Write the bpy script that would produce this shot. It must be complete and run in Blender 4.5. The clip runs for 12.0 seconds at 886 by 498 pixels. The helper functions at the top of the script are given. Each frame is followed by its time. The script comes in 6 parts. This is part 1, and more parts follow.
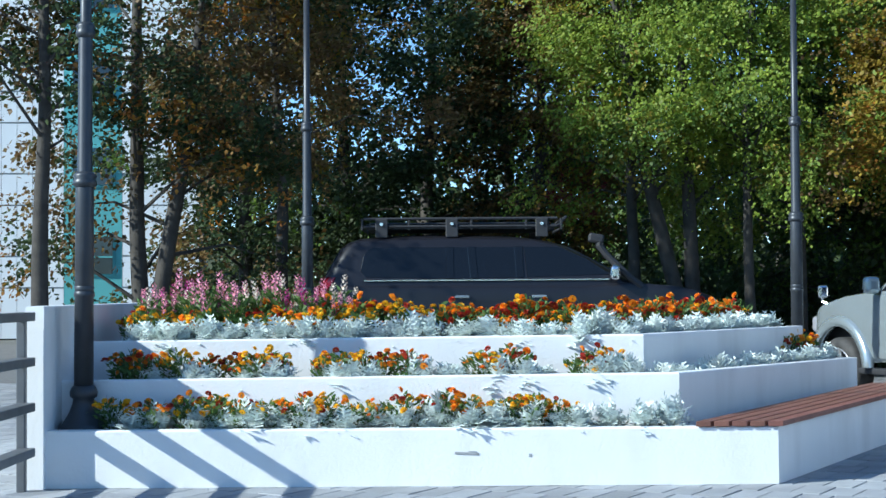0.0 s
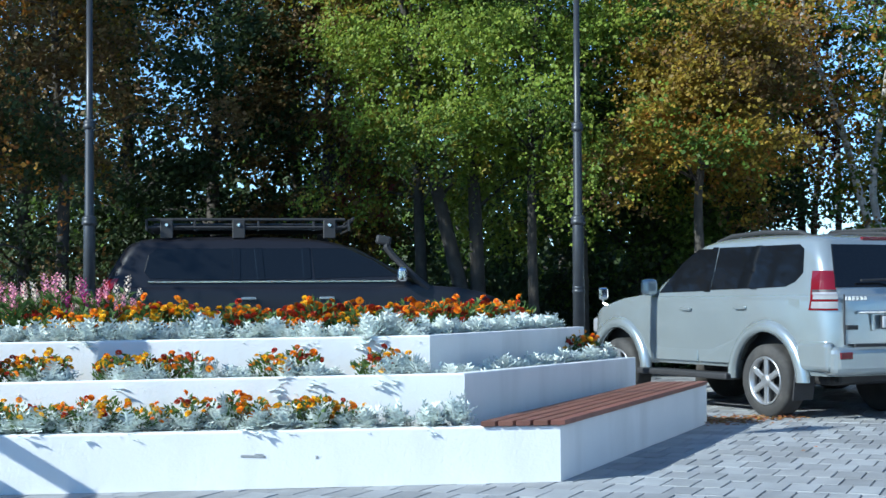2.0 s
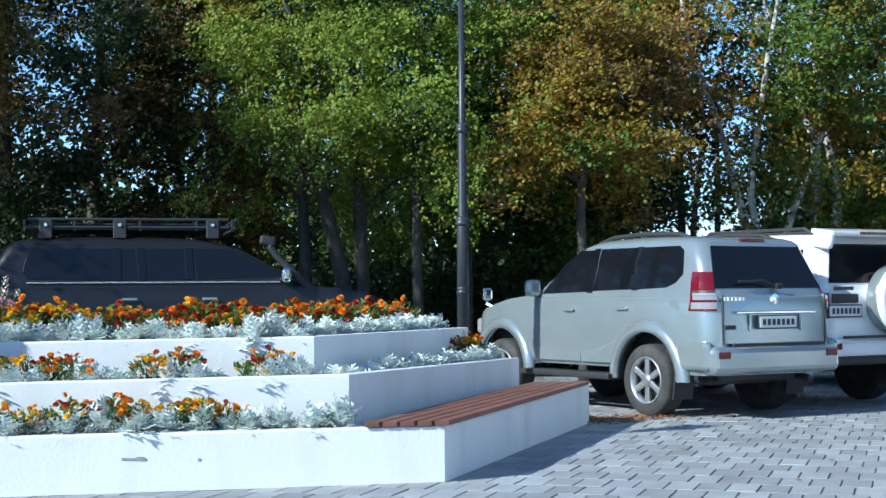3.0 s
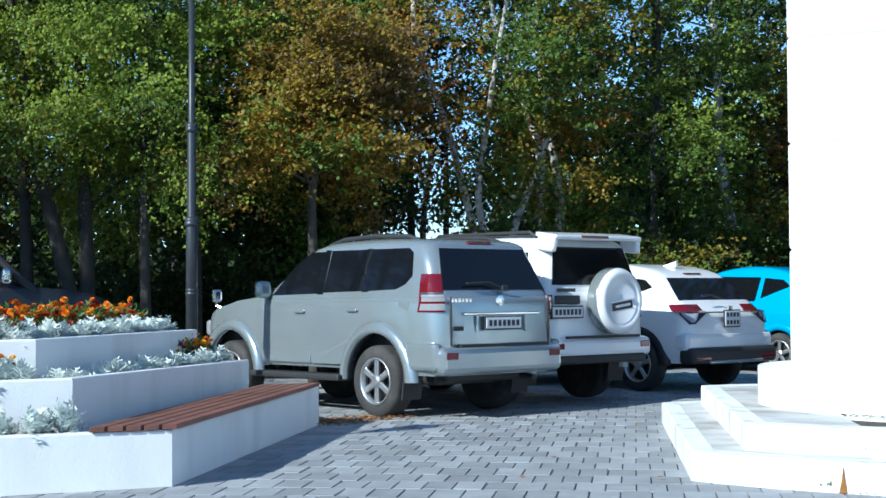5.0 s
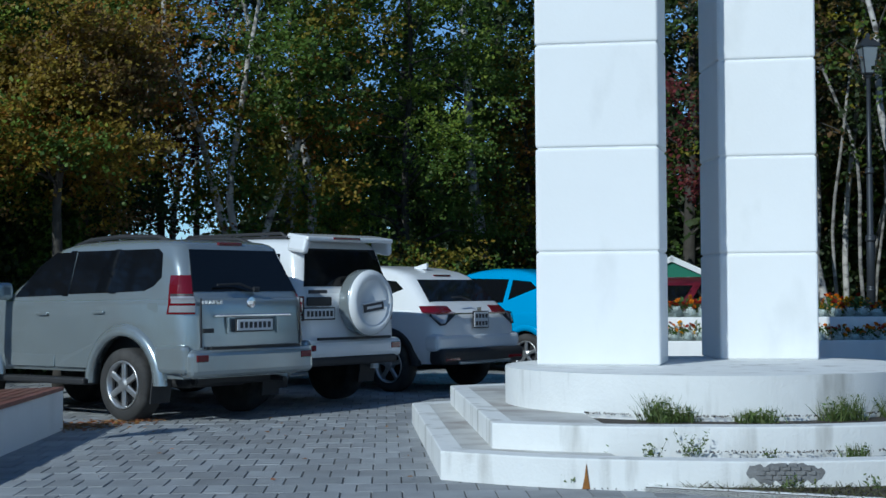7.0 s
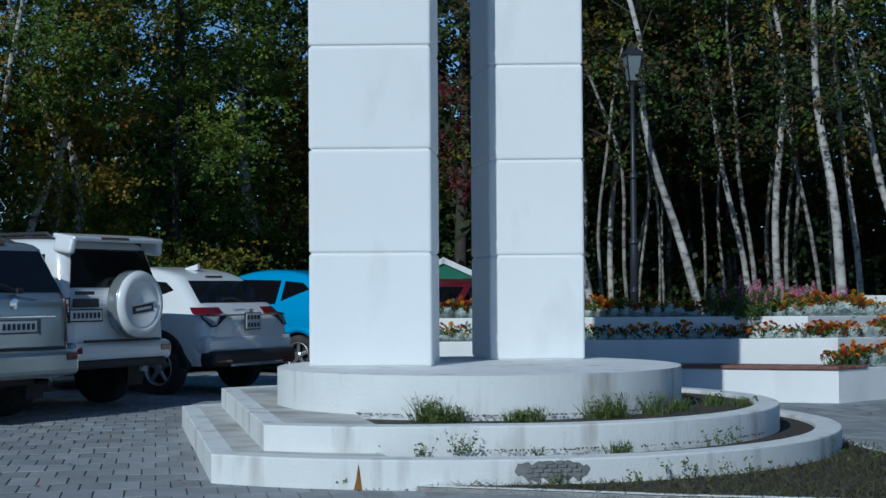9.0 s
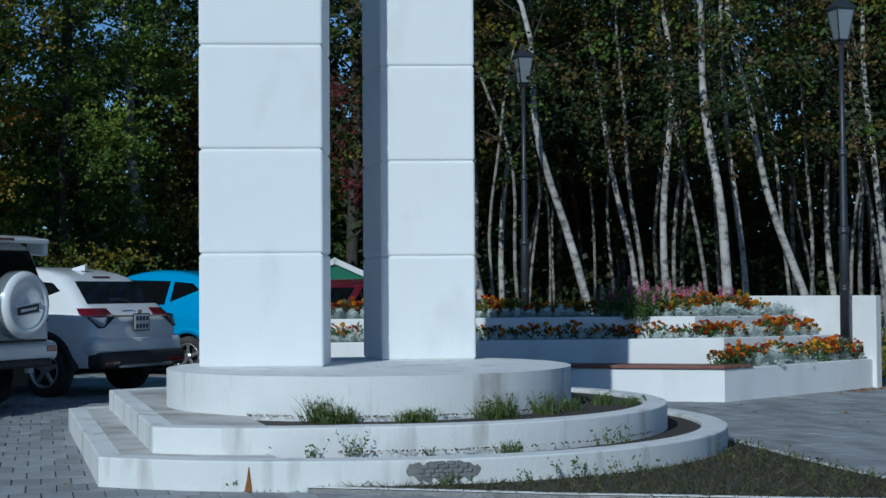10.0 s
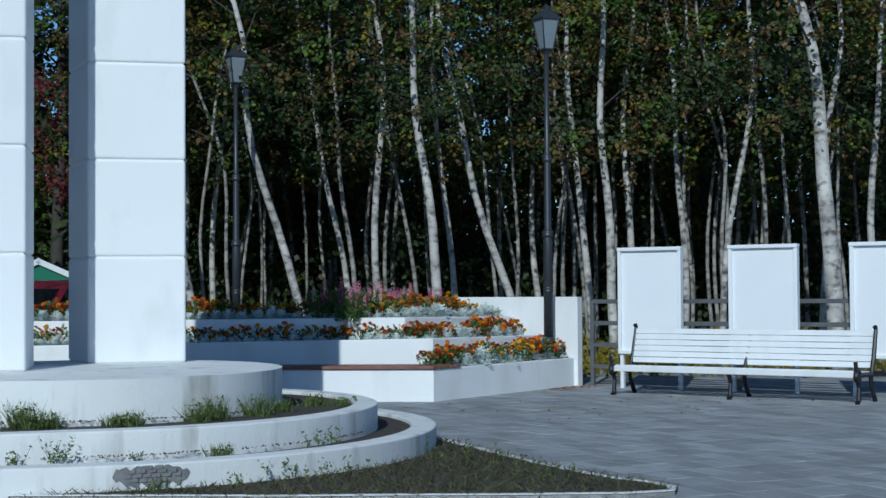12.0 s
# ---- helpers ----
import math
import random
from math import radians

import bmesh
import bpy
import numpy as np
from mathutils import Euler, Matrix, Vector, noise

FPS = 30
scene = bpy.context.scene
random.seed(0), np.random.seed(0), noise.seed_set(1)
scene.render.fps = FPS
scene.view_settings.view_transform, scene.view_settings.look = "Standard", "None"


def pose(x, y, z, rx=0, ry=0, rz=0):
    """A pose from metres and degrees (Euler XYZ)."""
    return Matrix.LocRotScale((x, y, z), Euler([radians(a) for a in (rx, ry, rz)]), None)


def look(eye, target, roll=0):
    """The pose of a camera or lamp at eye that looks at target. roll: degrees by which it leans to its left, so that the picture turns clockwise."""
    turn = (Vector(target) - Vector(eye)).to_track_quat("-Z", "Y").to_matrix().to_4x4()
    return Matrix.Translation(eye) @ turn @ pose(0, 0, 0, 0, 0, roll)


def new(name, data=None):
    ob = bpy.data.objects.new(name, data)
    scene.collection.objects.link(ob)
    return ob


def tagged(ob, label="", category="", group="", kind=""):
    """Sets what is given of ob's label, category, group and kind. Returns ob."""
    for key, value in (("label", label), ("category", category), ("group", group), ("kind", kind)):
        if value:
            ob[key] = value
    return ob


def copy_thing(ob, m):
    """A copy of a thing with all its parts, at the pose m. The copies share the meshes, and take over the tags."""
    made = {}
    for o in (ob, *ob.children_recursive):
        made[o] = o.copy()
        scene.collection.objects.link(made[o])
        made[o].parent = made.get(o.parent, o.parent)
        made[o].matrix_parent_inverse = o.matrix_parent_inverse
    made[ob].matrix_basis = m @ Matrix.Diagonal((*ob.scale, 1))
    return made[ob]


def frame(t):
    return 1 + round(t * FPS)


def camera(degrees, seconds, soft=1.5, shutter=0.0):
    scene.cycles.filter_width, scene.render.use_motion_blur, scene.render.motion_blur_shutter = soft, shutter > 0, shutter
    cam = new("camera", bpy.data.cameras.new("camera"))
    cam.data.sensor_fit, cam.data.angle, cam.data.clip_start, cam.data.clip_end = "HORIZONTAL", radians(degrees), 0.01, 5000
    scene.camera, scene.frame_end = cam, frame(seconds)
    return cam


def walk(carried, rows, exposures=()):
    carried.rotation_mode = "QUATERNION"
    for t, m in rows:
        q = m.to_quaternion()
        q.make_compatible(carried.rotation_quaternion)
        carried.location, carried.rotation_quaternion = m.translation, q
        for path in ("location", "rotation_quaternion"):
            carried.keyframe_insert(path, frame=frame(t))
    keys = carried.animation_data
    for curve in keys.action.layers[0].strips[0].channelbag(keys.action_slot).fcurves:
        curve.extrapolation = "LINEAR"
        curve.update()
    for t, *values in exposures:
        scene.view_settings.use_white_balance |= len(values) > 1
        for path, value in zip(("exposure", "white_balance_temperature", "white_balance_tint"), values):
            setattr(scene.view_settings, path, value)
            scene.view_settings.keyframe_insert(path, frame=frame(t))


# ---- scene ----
cam = camera(32.85, 12.0)
EYE = 1.35
# seconds, yaw, pitch, roll: the camera turns on a tripod
ROWS = [
    (0.0, -0.000, 1.643, 0.378),
    (0.5, -2.043, 1.660, 0.373),
    (1.0, -4.091, 1.646, 0.377),
    (1.5, -6.144, 1.639, 0.372),
    (2.0, -8.089, 1.655, 0.352),
    (2.5, -10.143, 1.661, 0.359),
    (3.0, -12.487, 1.661, 0.354),
    (3.2, -13.480, 1.661, 0.353),
    (4.8, -21.776, 1.661, 0.341),
    (5.0, -22.731, 1.661, 0.340),
    (5.5, -24.986, 1.668, 0.349),
    (6.0, -27.231, 1.658, 0.368),
    (6.5, -29.644, 1.660, 0.359),
    (7.0, -32.171, 1.665, 0.354),
    (7.5, -34.567, 1.663, 0.352),
    (7.7, -35.472, 1.663, 0.353),
    (9.3, -42.000, 1.658, 0.366),
    (9.5, -42.799, 1.658, 0.369),
    (10.0, -44.947, 1.656, 0.386),
    (10.5, -47.439, 1.644, 0.364),
    (11.0, -50.312, 1.649, 0.352),
    (11.5, -53.208, 1.646, 0.366),
    (12.0, -55.901, 1.640, 0.367),
]
EXPOSURES = [(0.0, 0.8, 5680, -1), (5.5, 0.55, 5680, -1), (6.0, 0.2, 5620, -1), (6.5, -0.25, 5550, -1), (7.0, -0.55, 5480, -1), (7.5, -0.7, 5420, -1), (9.5, -0.9, 5400, -1), (12.0, -0.65, 5400, -1)]
walk(cam, [(t, pose(0, 0, EYE, 90 + pitch, roll, yaw)) for t, yaw, pitch, roll in ROWS], EXPOSURES)

# ---- sky and sun ----
SUN_FROM = Vector((-0.927, -0.374, 0.593)).normalized()
world = bpy.data.worlds.new("world")
scene.world = world
world.use_nodes = True
sky = world.node_tree.nodes.new("ShaderNodeTexSky")
sky.sky_type, sky.sun_disc = "NISHITA", False
sky.dust_density, sky.ozone_density, sky.altitude = 0.0, 4.0, 2500
sky.sun_elevation = math.asin(SUN_FROM.z)
sky.sun_rotation = math.atan2(SUN_FROM.x, SUN_FROM.y)
back = world.node_tree.nodes["Background"]
back.inputs["Strength"].default_value = 0.13
world.node_tree.links.new(sky.outputs["Color"], back.inputs["Color"])
sun = new("sun", bpy.data.lights.new("sun", "SUN"))
sun.data.energy, sun.data.angle, sun.data.color = 4.5, radians(0.53), (1.0, 0.95, 0.88)
sun.matrix_world = look((0, 0, 30), Vector((0, 0, 30)) - SUN_FROM)

# ---- mesh helpers ----
rng = np.random.default_rng(7)


def mesh_from(name, verts, faces, mat, smooth=False):
    me = bpy.data.meshes.new(name)
    me.from_pydata([tuple(v) for v in verts], [], [tuple(f) for f in faces])
    me.update()
    if mat:
        me.materials.append(mat)
    if smooth:
        me.polygons.foreach_set("use_smooth", [True] * len(me.polygons))
    return me


def mesh_bm(name, bm, mat, smooth=False):
    me = bpy.data.meshes.new(name)
    bmesh.ops.recalc_face_normals(bm, faces=bm.faces)
    bm.to_mesh(me)
    bm.free()
    if mat:
        me.materials.append(mat)
    if smooth:
        me.polygons.foreach_set("use_smooth", [True] * len(me.polygons))
    return me


def part(name, bm, mat, parent, label="", smooth=False, kind=""):
    """Links a bmesh (or a ready mesh) as one mesh object under a thing or a part."""
    me = mesh_bm(name, bm, mat, smooth) if isinstance(bm, bmesh.types.BMesh) else bm
    ob = new(name, me)
    ob.parent = parent
    return tagged(ob, label, kind=kind)


def holder(name, m, label, category, group="", kind=""):
    ob = new(name)
    ob.matrix_world = m
    return tagged(ob, label, category, group, kind)


def add_box(bm, size, at=(0, 0, 0), turn=(0, 0, 0), bevel=0.0, seg=1):
    r = bmesh.ops.create_cube(bm, size=1.0)
    vs = r["verts"]
    bmesh.ops.scale(bm, vec=size, verts=vs)
    if bevel:
        es = list({e for v in vs for e in v.link_edges})
        out = bmesh.ops.bevel(bm, geom=es, offset=bevel, segments=seg, affect="EDGES", profile=0.5)
        vs = list({v for f in out["faces"] for v in f.verts} | {v for v in vs if v.is_valid})
    bmesh.ops.transform(bm, matrix=pose(*at, *turn), verts=vs)
    return vs


def box(size, at=(0, 0, 0), turn=(0, 0, 0), bevel=0.0, seg=1):
    bm = bmesh.new()
    add_box(bm, size, at, turn, bevel, seg)
    return bm


def add_tube(bm, points, radii, n=8, cap=True):
    """A round tube along points with a radius at each."""
    rings = []
    pts = [Vector(p) for p in points]
    ref = None
    for i, p in enumerate(pts):
        d = (pts[min(i + 1, len(pts) - 1)] - pts[max(i - 1, 0)])
        if d.length < 1e-9:
            d = Vector((0, 0, 1))
        d.normalize()
        if ref is None:
            ref = Vector((1, 0, 0)) if abs(d.x) < 0.8 else Vector((0, 1, 0))
        u = (ref - d * ref.dot(d)).normalized()
        w = d.cross(u)
        ref = u
        r = radii[i] if hasattr(radii, "__len__") else radii
        rings.append([bm.verts.new(p + (u * math.cos(a) + w * math.sin(a)) * r) for a in [2 * math.pi * k / n for k in range(n)]])
    for a, b in zip(rings, rings[1:]):
        for k in range(n):
            bm.faces.new((a[k], a[(k + 1) % n], b[(k + 1) % n], b[k]))
    if cap:
        bm.faces.new(list(reversed(rings[0])))
        bm.faces.new(rings[-1])


def tube(points, radii, n=8):
    bm = bmesh.new()
    add_tube(bm, points, radii, n)
    return bm


def add_prism(bm, outline, z0, z1, bevel=0.0):
    """An upright prism over a plan outline; z1 may be a list with a height for each corner."""
    tops = z1 if hasattr(z1, "__len__") else [z1] * len(outline)
    lo = [bm.verts.new((x, y, z0)) for x, y in outline]
    hi = [bm.verts.new((x, y, z)) for (x, y), z in zip(outline, tops)]
    n = len(outline)
    for k in range(n):
        bm.faces.new((lo[k], lo[(k + 1) % n], hi[(k + 1) % n], hi[k]))
    top = bm.faces.new(hi)
    bm.faces.new(list(reversed(lo)))
    if bevel:
        es = list(top.edges) + [e for v in hi for e in v.link_edges if e not in top.edges]
        bmesh.ops.bevel(bm, geom=list(set(es)), offset=bevel, segments=2, affect="EDGES", profile=0.6)


def prism(outline, z0, z1, bevel=0.0):
    bm = bmesh.new()
    add_prism(bm, outline, z0, z1, bevel)
    return bm


def band(outer, inner, z0, z1, bevel=0.01):
    """A wall along an open plan line, between its outer and inner edge; z1 may be a list per point."""
    bm = bmesh.new()
    n = len(outer)
    tops = z1 if hasattr(z1, "__len__") else [z1] * n
    ol = [bm.verts.new((*p, z0)) for p in outer]
    il = [bm.verts.new((*p, z0)) for p in inner]
    oh = [bm.verts.new((*p, z)) for p, z in zip(outer, tops)]
    ih = [bm.verts.new((*p, z)) for p, z in zip(inner, tops)]
    for k in range(n - 1):
        bm.faces.new((ol[k], ol[k + 1], oh[k + 1], oh[k]))
        bm.faces.new((il[k + 1], il[k], ih[k], ih[k + 1]))
        bm.faces.new((oh[k], oh[k + 1], ih[k + 1], ih[k]))
        bm.faces.new((il[k], il[k + 1], ol[k + 1], ol[k]))
    bm.faces.new((ol[0], oh[0], ih[0], il[0]))
    bm.faces.new((il[-1], ih[-1], oh[-1], ol[-1]))
    if bevel:
        es = [e for e in bm.edges if all(v in set(oh + ih) for v in e.verts)]
        es = [e for e in es if len([v for v in e.verts if v in set(oh)]) != 1]
        bmesh.ops.bevel(bm, geom=es, offset=bevel, segments=2, affect="EDGES", profile=0.5)
    return bm


def lathe(profile, n=20, axis="z"):
    """A turned solid: profile of (radius, height)."""
    bm = bmesh.new()
    rings = []
    for r, z in profile:
        rings.append([bm.verts.new((r * math.cos(2 * math.pi * k / n), r * math.sin(2 * math.pi * k / n), z)) for k in range(n)])
    for a, b in zip(rings, rings[1:]):
        for k in range(n):
            bm.faces.new((a[k], a[(k + 1) % n], b[(k + 1) % n], b[k]))
    bm.faces.new(list(reversed(rings[0])))
    bm.faces.new(rings[-1])
    if axis == "x":
        bmesh.ops.transform(bm, matrix=pose(0, 0, 0, 0, 90, 0), verts=bm.verts)
    if axis == "y":
        bmesh.ops.transform(bm, matrix=pose(0, 0, 0, 90, 0, 0), verts=bm.verts)
    return bm


def offset_line(points, d):
    """A plan line moved sideways by d (to its left)."""
    pts = [Vector(p) for p in points]
    out = []
    for i, p in enumerate(pts):
        a = (p - pts[i - 1]).normalized() if i else (pts[1] - p).normalized()
        b = (pts[i + 1] - p).normalized() if i < len(pts) - 1 else a
        na, nb = Vector((-a.y, a.x)), Vector((-b.y, b.x))
        m = (na + nb).normalized()
        out.append(tuple(p + m * d / max(0.3, m.dot(na))))
    return out


# ---- materials ----
def material(name, color, rough=0.6, metal=0.0, spread=0.12, scale=6.0, bump=0.0, bump_scale=60.0, dark=None, dirt=None, dirt_scale=1.2, dirt_amount=0.4, island=0.0, objvar=0.0, coat=0.0, translucent=0.0, spec=0.5, streak=1.0, dirt_from=0.5):
    """Base colour with variation at two scales, relief, and stains of a second colour."""
    m = bpy.data.materials.new(name)
    m.use_nodes = True
    nt = m.node_tree
    n, l = nt.nodes, nt.links
    b = n["Principled BSDF"]
    b.inputs["Roughness"].default_value, b.inputs["Metallic"].default_value = rough, metal
    b.inputs["Coat Weight"].default_value = coat
    b.inputs["Coat Roughness"].default_value = 0.06
    b.inputs["Specular IOR Level"].default_value = spec
    tc = n.new("ShaderNodeTexCoord")
    geo = n.new("ShaderNodeNewGeometry")
    where = geo.outputs["Position"]

    def tex(s, detail=5.0, flat=1.0):
        t = n.new("ShaderNodeTexNoise")
        if flat != 1.0:
            sc = n.new("ShaderNodeVectorMath")
            sc.operation = "MULTIPLY"
            sc.inputs[1].default_value = (1, 1, flat)
            l.new(where, sc.inputs[0])
            t.inputs["Scale"].default_value, t.inputs["Detail"].default_value = s, detail
            l.new(sc.outputs[0], t.inputs["Vector"])
            return t.outputs["Fac"]
        t.inputs["Scale"].default_value, t.inputs["Detail"].default_value = s, detail
        l.new(where, t.inputs["Vector"])
        return t.outputs["Fac"]

    def ramp(fac, lo, hi):
        r = n.new("ShaderNodeMapRange")
        r.inputs["From Min"].default_value, r.inputs["From Max"].default_value = lo, hi
        l.new(fac, r.inputs["Value"])
        return r.outputs["Result"]

    def mix(fac, a, c):
        x = n.new("ShaderNodeMix")
        x.data_type = "RGBA"
        for s, v in ((x.inputs["Factor"], fac), (x.inputs["A"], a), (x.inputs["B"], c)):
            if isinstance(v, (tuple, list)):
                s.default_value = (*v[:3], 1)
            elif isinstance(v, float):
                s.default_value = v
            else:
                l.new(v, s)
        return x.outputs["Result"]

    lo = tuple(c * (1 - spread) for c in color)
    hi = tuple(min(1, c * (1 + spread)) for c in color)
    out = mix(ramp(tex(scale), 0.3, 0.7), lo, hi)
    out = mix(ramp(tex(scale * 9), 0.25, 0.75), out, mix(0.35, out, lo)) if spread else out
    if dirt:
        f = n.new("ShaderNodeMath")
        f.operation = "MULTIPLY"
        f.inputs[1].default_value = dirt_amount
        l.new(ramp(tex(dirt_scale, 8.0, streak), dirt_from, dirt_from + 0.22), f.inputs[0])
        out = mix(f.outputs[0], out, dirt)
    for amount, src in ((island, geo.outputs["Random Per Island"]), (objvar, None)):
        if amount:
            if src is None:
                src = n.new("ShaderNodeObjectInfo").outputs["Random"]
            h = n.new("ShaderNodeHueSaturation")
            l.new(ramp(src, 0, 1), h.inputs["Value"])
            v = n.new("ShaderNodeMapRange")
            v.inputs["To Min"].default_value, v.inputs["To Max"].default_value = 1 - amount, 1 + amount
            l.new(src, v.inputs["Value"])
            l.new(v.outputs["Result"], h.inputs["Value"])
            hu = n.new("ShaderNodeMapRange")
            hu.inputs["To Min"].default_value, hu.inputs["To Max"].default_value = 0.5 - amount * 0.06, 0.5 + amount * 0.06
            w = n.new("ShaderNodeMath")
            w.operation = "FRACT"
            w2 = n.new("ShaderNodeMath")
            w2.operation = "MULTIPLY"
            w2.inputs[1].default_value = 7.31
            l.new(src, w2.inputs[0])
            l.new(w2.outputs[0], w.inputs[0])
            l.new(w.outputs[0], hu.inputs["Value"])
            l.new(hu.outputs["Result"], h.inputs["Hue"])
            l.new(out, h.inputs["Color"])
            out = h.outputs["Color"]
    l.new(out, b.inputs["Base Color"])
    if bump:
        bn = n.new("ShaderNodeBump")
        bn.inputs["Strength"].default_value, bn.inputs["Distance"].default_value = bump, 0.01
        l.new(tex(bump_scale, 6.0), bn.inputs["Height"])
        l.new(bn.outputs["Normal"], b.inputs["Normal"])
    if translucent:
        tr = n.new("ShaderNodeBsdfTranslucent")
        l.new(out, tr.inputs["Color"])
        ms = n.new("ShaderNodeMixShader")
        ms.inputs["Fac"].default_value = translucent
        l.new(b.outputs[0], ms.inputs[1])
        l.new(tr.outputs[0], ms.inputs[2])
        l.new(ms.outputs[0], n["Material Output"].inputs["Surface"])
    return m


M_WHITE = material("white_wall_paint", (0.8, 0.8, 0.79), 0.75, spread=0.03, scale=1.5, bump=0.25, bump_scale=45, dirt=(0.5, 0.49, 0.46), dirt_scale=2.2, dirt_amount=0.3, streak=0.25)
M_WHITE_OLD = material("weathered_white_paint", (0.76, 0.76, 0.74), 0.8, spread=0.05, scale=1.8, bump=0.4, bump_scale=40, dirt=(0.25, 0.235, 0.2), dirt_scale=4.5, dirt_amount=0.7, streak=0.16, dirt_from=0.545)
M_TREAD = material("weathered_tread", (0.56, 0.55, 0.52), 0.85, spread=0.12, scale=2.5, bump=0.5, bump_scale=35, dirt=(0.2, 0.16, 0.14), dirt_scale=1.6, dirt_amount=0.75, dirt_from=0.46)
M_COLUMN = material("white_column_paint", (0.82, 0.82, 0.81), 0.7, spread=0.02, scale=1.0, bump=0.12, bump_scale=30, dirt=(0.58, 0.58, 0.56), dirt_scale=2.2, dirt_amount=0.45, streak=0.5, dirt_from=0.58)
M_PAVER = material("grey_paver", (0.3, 0.31, 0.32), 0.85, spread=0.15, scale=3, bump=0.5, bump_scale=120, island=0.2, dirt=(0.2, 0.19, 0.18), dirt_scale=0.6, dirt_amount=0.4)
M_PAVER_ONE = material("grey_paver_piece", (0.3, 0.31, 0.32), 0.85, spread=0.15, scale=3, bump=0.5, bump_scale=120, objvar=0.2, dirt=(0.2, 0.19, 0.18), dirt_scale=0.6, dirt_amount=0.4)
M_GROUND = material("ground_sand", (0.16, 0.15, 0.135), 0.95, spread=0.25, scale=4, bump=0.5, bump_scale=80, dirt=(0.08, 0.085, 0.05), dirt_scale=0.15, dirt_amount=0.7)
M_SAND = material("grey_joint_sand", (0.15, 0.147, 0.138), 0.95, spread=0.25, scale=10)
M_SOIL = material("dark_soil", (0.06, 0.05, 0.04), 0.95, spread=0.4, scale=12, bump=0.9, bump_scale=60)
M_WOOD = material("red_brown_wood", (0.2, 0.085, 0.06), 0.55, spread=0.25, scale=5, bump=0.3, bump_scale=90, objvar=0.12)
M_POLE = material("dark_pole_paint", (0.045, 0.05, 0.058), 0.42, metal=0.3, spread=0.15, scale=8)
M_STEEL = material("grey_fence_steel", (0.13, 0.135, 0.14), 0.5, metal=0.3, spread=0.15, scale=8)

# ---- ground ----
ground = new("ground", mesh_from("ground", [(-400, -200, -0.03), (400, -200, -0.03), (400, 600, -0.03), (-400, 600, -0.03)], [(0, 1, 2, 3)], M_GROUND))
tagged(ground, "bare grey-brown ground round the paved square", "ground", kind="structure")

# ---- terraced planters ----
# front corner, bench side and tier lines of the planter beside the dark car; the other one mirrors it
Z1, Z2, Z3 = 0.4, 0.745, 1.01
SIDE = Vector((0.5, 0.866))


def planter_frame(origin, flip):
    """Plan coordinates: u along the front from the bench corner towards the end wall, v back."""
    ox, oy = origin
    def at(u, v):
        return (ox + (u if flip else -u), oy + v)
    return at


